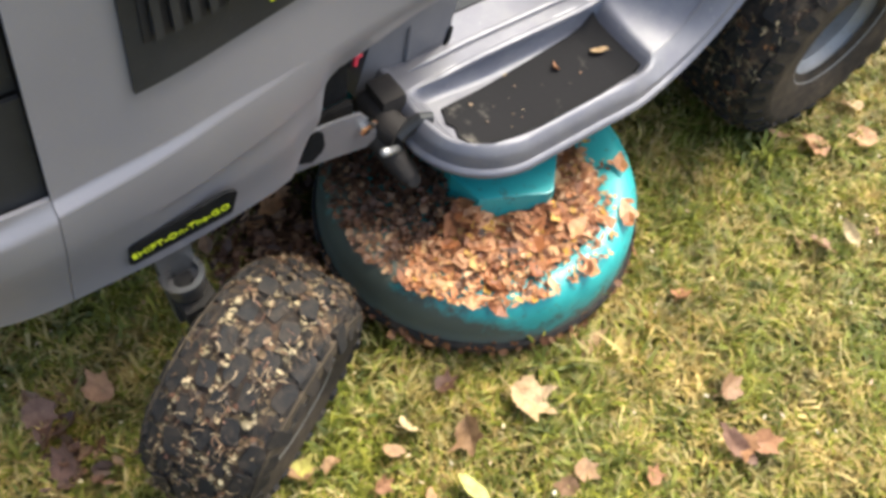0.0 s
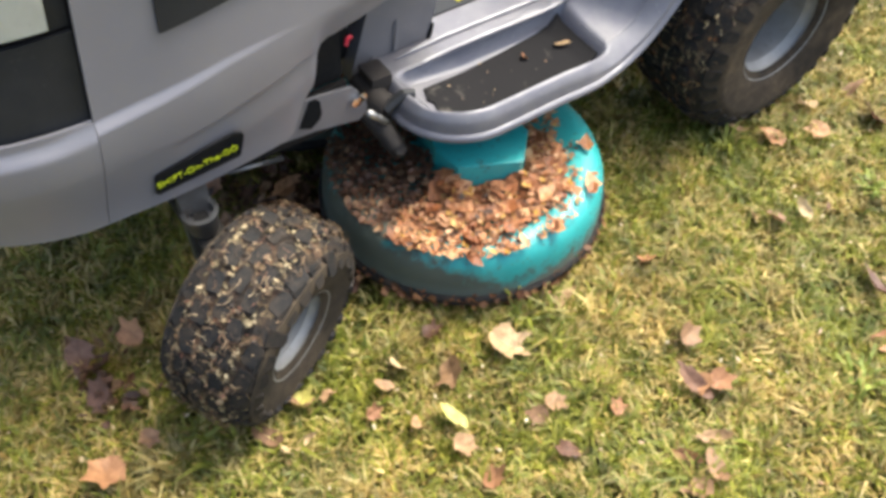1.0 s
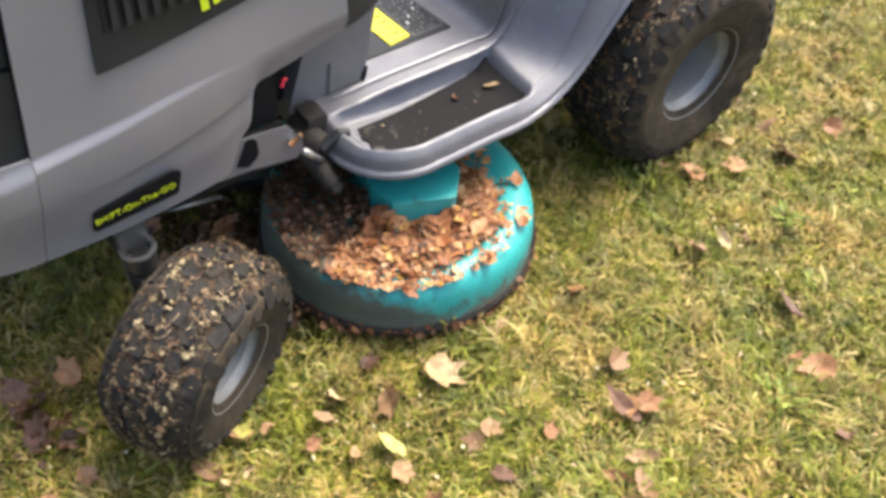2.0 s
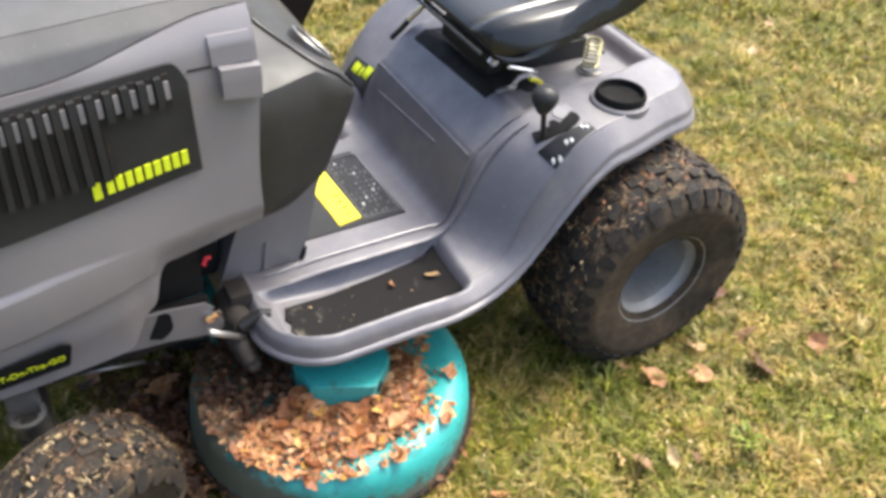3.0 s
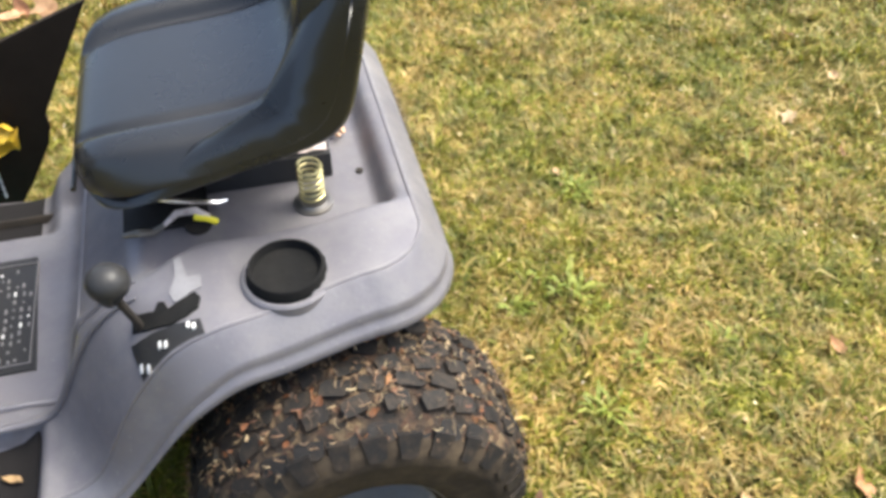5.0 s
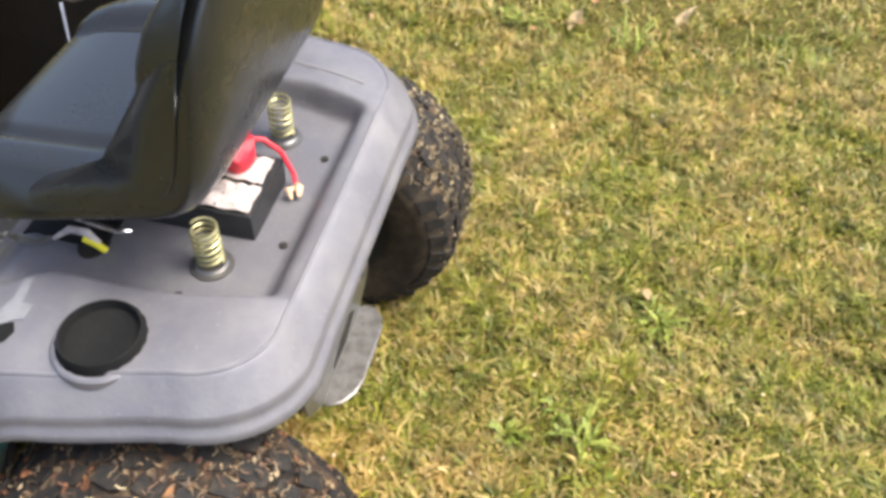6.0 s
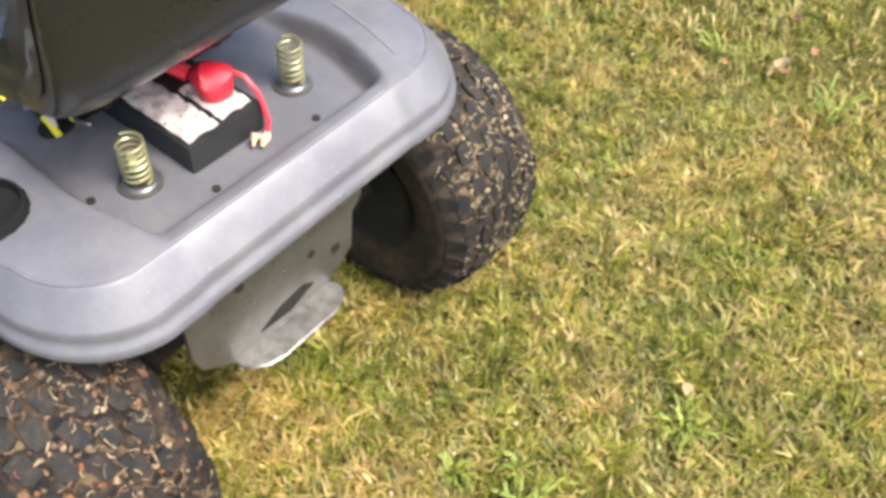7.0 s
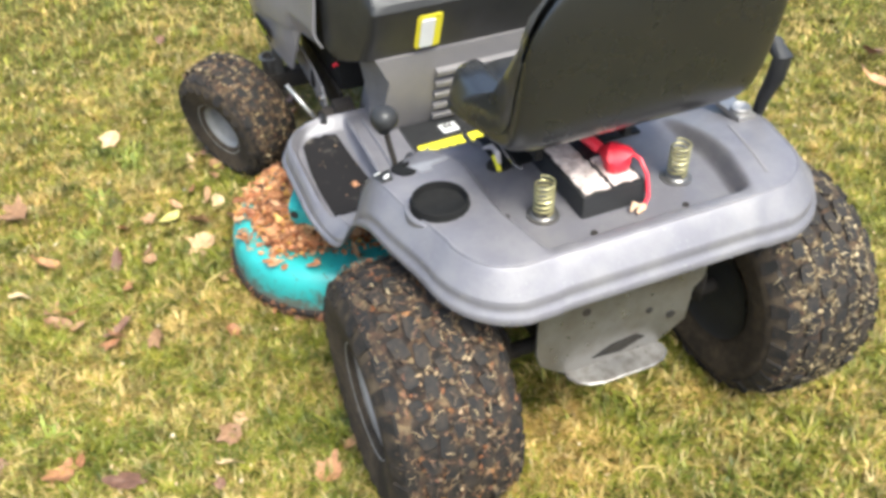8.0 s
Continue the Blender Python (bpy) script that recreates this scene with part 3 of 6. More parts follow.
# foot mat in the well
for s in (-1, 1):
    if s < 0:
        pts = [(x, -0.304 + 0.096 * (x + 0.752)) for x in span(-0.775, -0.444, 14)] + [(-0.443, y) for y in span(-0.29, -0.385, 6)]
        pts += [(x, -0.398 - 0.010 * math.sin(math.pi * (x + 0.757) / 0.315)) for x in span(-0.443, -0.757, 16)] + [(-0.774, -0.386), (-0.784, -0.365), (-0.778, -0.348), (-0.785, -0.334), (-0.779, -0.320)]
    else:
        pts = quad((-0.775, 0.172), (-0.480, 0.172), (-0.480, 0.285), (-0.775, 0.285), 10)
    on_body("foot_mat", pts, MAT_BLACK, mower, "black grip mat, muddy at the front", 0.004, 0.003, cells=6)

# the floor sign: black, a yellow field, a pale sticker and rows of small marks
sign = on_body("warning_sign", quad((-0.70, -0.165), (-0.452, -0.165), (-0.468, 0.085), (-0.70, 0.085), 4), BLACK, mower, "black warning sign on the floor", 0.004, 0.002, cells=2)
on_body("yellow_field", quad((-0.597, -0.155), (-0.545, -0.148), (-0.553, 0.04), (-0.605, 0.036), 4), YELLOW, sign, "yellow field", 0.007, 0.002)
on_body("sticker", quad((-0.663, -0.075), (-0.628, -0.072), (-0.63, -0.03), (-0.665, -0.033), 2), WHITE, sign, "pale sticker", 0.007, 0.002)
mrng = random.Random(4)
for x, y0, y1 in ((-0.657, -0.066, -0.040), (-0.649, -0.068, -0.038), (-0.640, -0.066, -0.044)):
    on_body("mark", quad((x - 0.002, y0), (x + 0.002, y0), (x + 0.002, y1), (x - 0.002, y1), 1), BLACK, sign, "", 0.0085, 0.001, cells=0)
for row in range(6):
    for col in range(12):
        x, y = -0.533 + 0.0125 * row + mrng.uniform(-0.002, 0.002), -0.142 + 0.0175 * col + mrng.uniform(-0.003, 0.003)
        w, h = mrng.uniform(0.0010, 0.0020), mrng.uniform(0.0015, 0.0048)
        if mrng.random() < 0.8:
            on_body("mark", quad((x - w, y - h), (x + w, y - h), (x + w, y + h), (x - w, y + h), 1), PANEL_GREY if mrng.random() < 0.85 else WHITE, sign, "", 0.0065, 0.001, cells=0)
for k in range(4):
    y = -0.13 + 0.022 * k
    on_body("mark", quad((-0.571, y), (-0.556, y + 0.003), (-0.556, y + 0.008), (-0.571, y + 0.005), 1), BLACK, sign, "", 0.0085, 0.001, cells=0)

for q in (quad((-0.541, -0.153), (-0.5395, -0.153), (-0.5395, 0.070), (-0.541, 0.070), 3), quad((-0.4625, -0.153), (-0.461, -0.153), (-0.4645, 0.070), (-0.466, 0.070), 3), quad((-0.541, -0.153), (-0.461, -0.153), (-0.461, -0.1515), (-0.541, -0.1515), 3), quad((-0.541, 0.0685), (-0.466, 0.0685), (-0.466, 0.070), (-0.541, 0.070), 3)):
    on_body("frame_line", q, PANEL_GREY, sign, "", 0.0065, 0.001, cells=0)

# the sign on the far fender's front slope
riser_sign = on_body("riser_sign", quad((-0.380, 0.208), (-0.336, 0.212), (-0.346, 0.318), (-0.380, 0.312), 6), BLACK, mower, "black sign with lime marks", 0.004, 0.002, cells=2)
for x0, x1, y0, y1 in ((-0.362, -0.341, 0.226, 0.252), (-0.366, -0.349, 0.258, 0.268), (-0.368, -0.350, 0.275, 0.300)):
    on_body("mark", quad((x0, y0), (x1, y0), (x1, y1), (x0, y1), 2), LIME, riser_sign, "", 0.0065, 0.001, cells=0)

# gear gate, its plate and the lever, and paint rubbed pale beside the slot
on_body("scuff", [(-0.200, -0.312), (-0.205, -0.296), (-0.196, -0.270), (-0.198, -0.240), (-0.188, -0.238), (-0.181, -0.277), (-0.164, -0.278), (-0.164, -0.300), (-0.178, -0.304), (-0.190, -0.318)], SCUFF, mower, "pale scuffed paint", 0.0022, 0.001, cells=2)
gate = on_body("gear_gate", [(-0.258, -0.322), (-0.255, -0.303), (-0.246, -0.310), (-0.228, -0.318), (-0.220, -0.304), (-0.212, -0.307), (-0.206, -0.323), (-0.189, -0.329), (-0.181, -0.310), (-0.173, -0.307), (-0.166, -0.318), (-0.170, -0.334), (-0.185, -0.342), (-0.205, -0.345), (-0.218, -0.341), (-0.238, -0.333)], SOOT, mower, "dark stepped gear slot", 0.004, 0.003)
plate = on_body("gate_plate", quad((-0.262, -0.337), (-0.168, -0.354), (-0.164, -0.377), (-0.249, -0.387), 3), BLACK, mower, "black gear plate with pale marks", 0.004, 0.002)
for x, y in ((-0.250, -0.372), (-0.240, -0.380), (-0.221, -0.366), (-0.213, -0.371), (-0.183, -0.359), (-0.176, -0.364)):
    on_body("mark", quad((x - 0.002, y - 0.004), (x + 0.002, y - 0.004), (x + 0.002, y + 0.004), (x - 0.002, y + 0.004), 1), WHITE, plate, "", 0.0065, 0.001, cells=0)
bm = bmesh.new()
tube(bm, [(-0.243, -0.322, 0.53), (-0.246, -0.324, 0.58), (-0.256, -0.330, 0.625), (-0.261, -0.332, 0.65)], 0.0055)
lever = part("shift_lever", bm, DARK, mower, "thin dark steel shift lever")
bm = bmesh.new()
lathe(bm, [(0.0, -0.03), (0.009, -0.029), (0.014, -0.022), (0.0235, -0.008), (0.026, 0.002), (0.0235, 0.013), (0.014, 0.022), (0.0, 0.025)], 28, pose(-0.261, -0.332, 0.664, -8, 8, 0))
part("knob", bm, BLACK, lever, "round black knob")

# fuel cap
bm = bmesh.new()
cap_m = Matrix.Translation((-0.055, -0.309, 0.604))
lathe(bm, [(0.061, -0.016), (0.060, 0.000), (0.057, 0.003), (0.053, 0.003), (0.051, -0.012)], 40, cap_m)
part("fuel_neck", bm, PAINT, mower)
bm = bmesh.new()
lathe(bm, [(0.050, -0.02), (0.050, 0.012), (0.048, 0.018), (0.045, 0.018), (0.043, 0.006), (0.012, 0.003), (0.0, 0.003)], 40, cap_m)
for v in bm.verts:
    a = math.atan2(v.co.y - cap_m.translation.y, v.co.x - cap_m.translation.x)
    if v.co.z < cap_m.translation.z + 0.013 and (v.co.xy - cap_m.translation.xy).length > 0.048:
        v.co.xy = cap_m.translation.xy + (v.co.xy - cap_m.translation.xy) * (1.0 + 0.03 * (round(a * 20 / math.pi) % 2))
part("fuel_cap", bm, SOOT, mower, "black ribbed fuel cap")

# bolt holes in the pan
for x, y in ((0.078, -0.084), (0.076, 0.099), (-0.02, -0.20)):
    bm = bmesh.new()
    lathe(bm, [(0.0, 0.0025), (0.006, 0.0025), (0.006, -0.004)], 14, Matrix.Translation((x, y, body_z(x, y))))
    part("bolt_hole", bm, DARK, mower)
on_body("cable_hole", [(-0.165 + 0.02 * math.cos(2 * math.pi * k / 16), -0.145 + 0.026 * math.sin(2 * math.pi * k / 16)) for k in range(16)], DARK, mower, "dark hole in the seat pan", 0.004, 0.002)

for edge in ([(-0.80, 0.234), (-0.45, 0.236), (-0.30, 0.238), (-0.262, 0.250), (-0.245, 0.260)], [(-0.80, 0.271), (-0.45, 0.273), (-0.30, 0.273), (-0.262, 0.279), (-0.245, 0.284)]):
    bm = bmesh.new()
    run = [(x, -soft_curve(x, edge, 0.02)) for x in span(-0.79, -0.250, 90)]
    tube(bm, [(x, y, max(body_z(x, y - 0.005), body_z(x, y), body_z(x, y + 0.005)) + 0.0012) for x, y in run], [0.0058 * min(1.0, 0.25 + k / 8, 0.25 + (89 - k) / 12) for k in range(90)], 8)
    part("pressed_welt", bm, PAINT, mower, "raised edge between floor and fender")
bm = bmesh.new()
tube(bm, [(x, y, body_z(x, y) - 0.0005) for x, y in zip(span(-0.3625, -0.3575, 24), span(0.15, -0.11, 24))], 0.0034, 8)
part("pressed_bead", bm, PAINT, mower, "thin raised bead across the riser")
bm = bmesh.new()
tube(bm, [(-0.3455, y, body_z(-0.3455, y) - 0.0008) for y in span(0.19, -0.226, 40)], 0.0036, 8)
part("pressed_bead", bm, PAINT, mower, "thin raised bead across the riser")

# the crisp crease where the fender's top turns into its edge
for e in (-1, 1):
    rim = [(x, e * y) for x, y in RIMS[e] if x > (-0.56 if e < 0 else -0.22)]
    run = []
    for k in range(1, len(rim) - 1):
        tx, ty = rim[k + 1][0] - rim[k - 1][0], rim[k + 1][1] - rim[k - 1][1]
        ln = math.hypot(tx, ty)
        w = crease_width(rim[k][0]) + 0.001
        run.append((rim[k][0] + e * ty / ln * w, rim[k][1] - e * tx / ln * w))
    run.append((X_REAR - crease_width(X_REAR) - 0.001, 0.0))
    bm = bmesh.new()
    n = len(run)
    tube(bm, [(x, y, body_z(x, y) - 0.0010) for x, y in run], [0.0030 * min(1.0, 0.15 + k / 25) for k in range(n)], 8)
    part("pressed_crease", bm, PAINT, mower, "worn crease along the fender's edge")

# seat springs
def seat_spring(y):
    bm = bmesh.new()
    lathe(bm, [(0.0, 0.006), (0.020, 0.006), (0.023, 0.003), (0.029, 0.002), (0.029, -0.004)], 28, Matrix.Translation((0.0, y, 0.570)))
    cup = part("seat_spring", bm, PLATED, mower, "pale spring cup")
    bm = bmesh.new()
    turns = 6.5
    tube(bm, [(0.0165 * math.cos(a), y + 0.0165 * math.sin(a), 0.578 + 0.064 * a / (2 * math.pi * turns)) for a in span(0, 2 * math.pi * turns, 150)], 0.0021, 7)
    part("coil", bm, SPRING, cup, "yellowish zinc coil")


seat_spring(-0.14)
seat_spring(0.13)

# battery in the pan
bm = bmesh.new()
box(bm, -0.15, 0.038, -0.085, 0.04, 0.50, 0.612, 0.005)
battery = part("battery", bm, BLACK, mower, "black battery under the seat")
bm = bmesh.new()
grid(bm, lambda u, v: (u, v, 0.6145 + 0.009 * abs(noise.noise((u * 48, v * 48, 0.3)))), span(-0.13, 0.033, 26), span(-0.080, -0.030, 12))
part("label", bm, CARD, battery, "crumpled pale battery label")
bm = bmesh.new()
grid(bm, lambda u, v: (u, v, 0.6145 + 0.008 * abs(noise.noise((u * 45, v * 45, 4.3)))), span(-0.055, 0.030, 16), span(-0.022, 0.030, 12))
part("label", bm, CARD, battery, "torn pale battery label")
bm = bmesh.new()
lathe(bm, [(0.026, 0.0), (0.028, 0.014), (0.025, 0.028), (0.015, 0.037), (0.0, 0.039)], 24, pose(-0.022, 0.010, 0.622, 14, 10, 0))
for v in bm.verts:
    v.co += Vector((1.0, 0.6, 0.5)) * (0.016 * noise.noise(v.co * 28.0))
tube(bm, [(-0.05, -0.005, 0.638), (-0.08, -0.02, 0.65), (-0.10, -0.01, 0.64), (-0.12, 0.02, 0.60)], 0.011, 8)
part("terminal_cover", bm, RED, battery, "red rubber terminal boot")
bm = bmesh.new()
tube(bm, [(-0.01, 0.025, 0.65), (0.015, 0.035, 0.645), (0.036, 0.038, 0.625), (0.052, 0.035, 0.59), (0.06, 0.022, 0.578)], 0.0036, 8)
part("cable", bm, RED, battery, "red battery cable")
bm = bmesh.new()
tube(bm, [(0.058, 0.026, 0.578), (0.066, 0.016, 0.583), (0.070, 0.004, 0.577)], [0.004, 0.007, 0.003], 7)
tube(bm, [(0.060, 0.020, 0.578), (0.054, 0.006, 0.584), (0.062, -0.004, 0.577)], [0.003, 0.006, 0.002], 7)
part("wire_end", bm, TAN, battery, "tan taped wire end")

# dark sheet painting the shaded opening in front of the battery, below the seat's hinge
on_body("hinge_recess", quad((-0.268, -0.148), (-0.150, -0.150), (-0.150, 0.150), (-0.276, 0.150), 5), ENGINE, mower, "dark sheet for the shaded opening below the seat hinge", 0.0045, 0.002, cells=3)

# seat latch bar, wires and a yellow plug in front of the battery
bm = bmesh.new()
tube(bm, [(-0.215, -0.155, 0.58), (-0.19, -0.15, 0.598), (-0.165, -0.15, 0.598), (-0.148, -0.155, 0.586)], [0.003, 0.005, 0.0055, 0.0045], 8)
plug = part("wire_plug", bm, CARD, mower, "pale wire plug")
bm = bmesh.new()
tube(bm, [(-0.168, -0.156, 0.592), (-0.152, -0.157, 0.587), (-0.138, -0.158, 0.578)], 0.0048, 8)
part("plug_tip", bm, YELLOW, plug, "yellow plug tip")
bm = bmesh.new()
tube(bm, [(-0.215, -0.139, 0.620), (-0.172, -0.136, 0.604), (-0.134, -0.130, 0.588), (-0.122, -0.120, 0.582)], [0.0045, 0.0045, 0.0045, 0.003], 8)
part("latch_rod", bm, CHROME, mower, "bright steel seat latch rod")
bm = bmesh.new()
tube(bm, [(-0.258, y, 0.648) for y in span(-0.145, 0.145, 8)], 0.0065, 10)
hinge = part("hinge_bar", bm, DARK, mower, "dark hinge bar below the seat's front")
for y in (-0.148, 0.148):
    bm = bmesh.new()
    lathe(bm, [(0.0, 0.010), (0.007, 0.009), (0.010, 0.004), (0.010, -0.006)], 6, axes((-0.258, y, 0.646), (1, 0, 0), (0, 0, 1)))
    part("bolt", bm, CHROME, hinge, "worn bright bolt head")
bm = bmesh.new()
tube(bm, [(-0.296, 0.226, 0.530), (-0.281, 0.206, 0.560), (-0.270, 0.191, 0.586)], 0.0065, 10)
stub = part("seat_lever", bm, BLACK, mower, "black lever end beside the seat")
bm = bmesh.new()
tube(bm, [(-0.270, 0.191, 0.586), (-0.245, 0.159, 0.637), (-0.235, 0.146, 0.656)], 0.0075, 12)
part("sleeve", bm, CHROME, stub, "bright metal sleeve")
bm = bmesh.new()
tube(bm, [(-0.262, -0.175, 0.594), (-0.240, -0.182, 0.600), (-0.222, -0.176, 0.592), (-0.208, -0.168, 0.596)], [0.004, 0.006, 0.005, 0.003], 8)
part("wire_clip", bm, PLATED, mower, "small worn metal wire clip")
bm = bmesh.new()
box(bm, -0.20, -0.11, -0.10, -0.085, 0.60, 0.66, 0.003)
box(bm, -0.20, -0.11, 0.085, 0.10, 0.60, 0.66, 0.003)
box(bm, -0.235, -0.20, -0.10, 0.10, 0.586, 0.635, 0.004)
part("seat_bracket", bm, DARK, mower, "dark steel seat hinge bracket")

# ---- seat ----
def seat():
    top = [(-0.274, 0.690), (-0.287, 0.698), (-0.286, 0.711), (-0.262, 0.727), (-0.2, 0.740), (-0.1, 0.745), (-0.03, 0.755), (0.01, 0.775), (0.035, 0.80), (0.052, 0.88), (0.068, 0.96), (0.08, 1.02), (0.09, 1.04)]
    low = [(0.105, 1.045), (0.118, 1.03), (0.112, 0.96), (0.098, 0.88), (0.084, 0.80), (0.072, 0.755), (0.045, 0.730), (0.0, 0.718), (-0.1, 0.704), (-0.2, 0.692), (-0.252, 0.687)]
    loop = top + low
    n = len(loop)
    cen = [(-0.25, 0.706)] * 3 + [(-0.235, 0.709), (-0.2, 0.716), (-0.1, 0.722), (-0.02, 0.730), (0.03, 0.735), (0.055, 0.79), (0.075, 0.88), (0.09, 0.96), (0.097, 1.01), (0.10, 1.02)]
    cen += [(0.10, 1.02), (0.1, 1.01), (0.09, 0.96), (0.075, 0.88), (0.06, 0.80), (0.045, 0.75), (0.02, 0.735), (-0.02, 0.730), (-0.1, 0.722), (-0.2, 0.712), (-0.24, 0.706)]

    def wide(k):
        z, x = loop[k][1], loop[k][0]
        w = 0.222
        if x < -0.20:
            w -= 0.045 * ((-0.20 - x) / 0.09) ** 2
        if z > 0.93:
            w -= 0.055 * ((z - 0.93) / 0.115) ** 2.2
        return w

    bm = bmesh.new()
    vs = [math.sin(radians(a)) for a in span(-90, 90, 65)]

    def at(k, v):
        (x, z), (cx, cz) = loop[k], cen[k]
        e = math.sqrt(max(0.0, 1 - abs(v) ** 8))
        f = 0.22 + 0.78 * e
        cz += (0.22 * (cx + 0.12) - 0.014) * (1 - step(0.72, 0.80, cz))
        px, pz = cx + (x - cx) * f, cz + (z - cz) * f
        if 2 < k < len(top) - 2:
            b = (0.017 if k < 7 else 0.045) * step(0.56, 0.72, abs(v)) * (1 - step(0.86, 1.0, abs(v)))
            g = 0.015 * math.exp(-(((abs(v) - 0.58) / 0.030) ** 2))
            nx, nz = x - cx, z - cz
            ln = math.hypot(nx, nz) or 1
            px, pz = px + (b - g) * nx / ln, pz + (b - g) * nz / ln
        return (px - 0.012, v * wide(k) - 0.006, pz)

    rows = grid(bm, at, range(n), vs, closed_u=True)
    bm.faces.new([rows[k][0] for k in range(n)])
    bm.faces.new([rows[k][-1] for k in reversed(range(n))])
    ob = part("seat", bm, VINYL, mower, "black vinyl bucket seat with side bolsters", sharp=80)
    sub = ob.modifiers.new("smooth", "SUBSURF")
    sub.levels = sub.render_levels = 1
    bm = bmesh.new()
    tube(bm, [(-0.302, y, 0.682) for y in span(-0.17, 0.16, 12)], 0.004, 8)
    part("seam", bm, VINYL, ob)


seat()

# lift lever on the far fender, and the shallow groove behind it
on_body("groove", quad((-0.06, 0.279), (0.095, 0.243), (0.096, 0.248), (-0.058, 0.285), 6), PANEL_GREY, mower, "thin groove in the fender", 0.0015, 0.001)
bm = bmesh.new()
box(bm, -0.17, -0.06, 0.305, 0.345, 0.600, 0.612, 0.003)
lathe(bm, [(0.0, 0.006), (0.010, 0.008), (0.016, 0.012), (0.020, 0.010), (0.020, 0.0)], 18, Matrix.Translation((-0.085, 0.325, 0.61)))
part("lift_latch", bm, STEEL, mower, "worn metal lift latch")
bm = bmesh.new()
tube(bm, [(-0.085, 0.365, 0.57), (-0.075, 0.364, 0.63), (-0.055, 0.362, 0.69), (-0.048, 0.360, 0.735), (-0.075, 0.360, 0.748), (-0.115, 0.360, 0.735)], [0.010, 0.013, 0.017, 0.018, 0.016, 0.012], 12)
part("lift_handle", bm, BLACK, mower, "black lift lever handle")

# ---- hood ----
X_HOOD, X_CORNER, X_NOSE = -0.80, -1.335, -1.61


def hood_plan(s):
    """s from 0 (rear) over 1 (front corner) to 2 (middle of the nose): x, half width and the way out."""
    if s <= 1:
        x = X_HOOD + (X_CORNER - X_HOOD) * s
        return x, 0.335 + 0.055 * smooth(s * 1.15), (0.0, 1.0)
    a = (s - 1) * math.pi / 2
    x = X_CORNER + (X_NOSE - X_CORNER) * math.sin(a) ** 0.8
    return x, 0.39 * max(0.0, math.cos(a)) ** 0.55, (-math.sin(a), math.cos(a))


def hood_at(s, z, out=0.0, side=-1):
    x, w, (nx, ny) = hood_plan(s)
    c, g = hood_crease(s), hood_groove(s)
    mark = step(0.36, 0.66, s)
    tuck = 0.026 * step(c, hood_bottom(s) - 0.02, z)
    groove = 0.0075 * step(g + 0.0018, g - 0.0018, z) * (1 - step(g - 0.004, g - 0.060, z)) * step(0.28, 0.32, s) * (1 - step(0.66, 0.84, s))
    inset = tuck + groove + (0.004 + 0.008 * step(0.6, 1.0, s)) * mark * step(c, c + 0.006 + 0.008 * mark, z) + curve(z, [(0.50, 0.0), (0.69, 0.022), (0.82, 0.032), (0.868, 0.040), (0.90, 0.058), (0.925, 0.082)])
    rear = 0.02 * step(0.6, 0.85, z) * max(0.0, 1 - s * 8)
    back = 0.17 * (z - 0.52) * step(0.45, 1.0, s)
    off = out - inset
    return Vector((x + nx * off + rear + back, side * max(0.0, w + ny * off), z))


def hood_crease(s):
    return curve(s, [(0.0, 0.590), (0.5, 0.580), (0.62, 0.577), (0.8, 0.568), (1.0, 0.556), (1.06, 0.546), (2.0, 0.546)])


def hood_groove(s):
    return 0.546 - 0.070 * s


def hood_bottom(s):
    """Along the groove behind the lower panel, then down that panel's rear edge to the sill."""
    x = hood_plan(s)[0]
    return soft_curve(-x, [(0.80, 0.548), (0.89, 0.531), (0.960, 0.524), (0.978, 0.508), (0.986, 0.490), (0.994, 0.452), (1.016, 0.435), (1.046, 0.376), (1.07, 0.373), (1.2, 0.377), (1.36, 0.382), (1.5, 0.40)], 0.006)


def hood_sheet(name, s0, s1, ns, z0, z1, nz, mat, label, out=0.0, parent=mower, side=-1, thick=0.006, bends=False):
    """A piece of the hood's outside between two heights, with a thickness."""
    bm = bmesh.new()
    ss, ts = span(s0, s1, ns), span(0, 1, nz)

    def rise(s, t):
        if not bends:
            return z0(s) + (z1(s) - z0(s)) * t
        c = hood_crease(s)
        g, low = hood_groove(s), z0(s)
        return curve(t, [(0.0, low), (0.16, max(g - 0.014, low + 0.003)), (0.42, max(g + 0.014, low + 0.010)), (0.50, c - 0.002), (0.66, c + 0.018), (1.0, z1(s))])

    def at(o):
        return lambda s, t: hood_at(s, rise(s, t), o, side)

    a = grid(bm, at(out), ss, ts)
    b = grid(bm, at(out - thick), ss, ts)
    ra = [r[0] for r in a] + a[-1][1:] + [r[-1] for r in reversed(a[:-1])] + list(reversed(a[0][1:-1]))
    rb = [r[0] for r in b] + b[-1][1:] + [r[-1] for r in reversed(b[:-1])] + list(reversed(b[0][1:-1]))
    for i in range(len(ra)):
        j = (i + 1) % len(ra)
        bm.faces.new((ra[i], ra[j], rb[j], rb[i]))
    return part(name, bm, mat, parent, label, sharp=45)


def hood_seam(s):
    return 0.868 + 0.040 * (1 - step(0.0, 0.55, s))


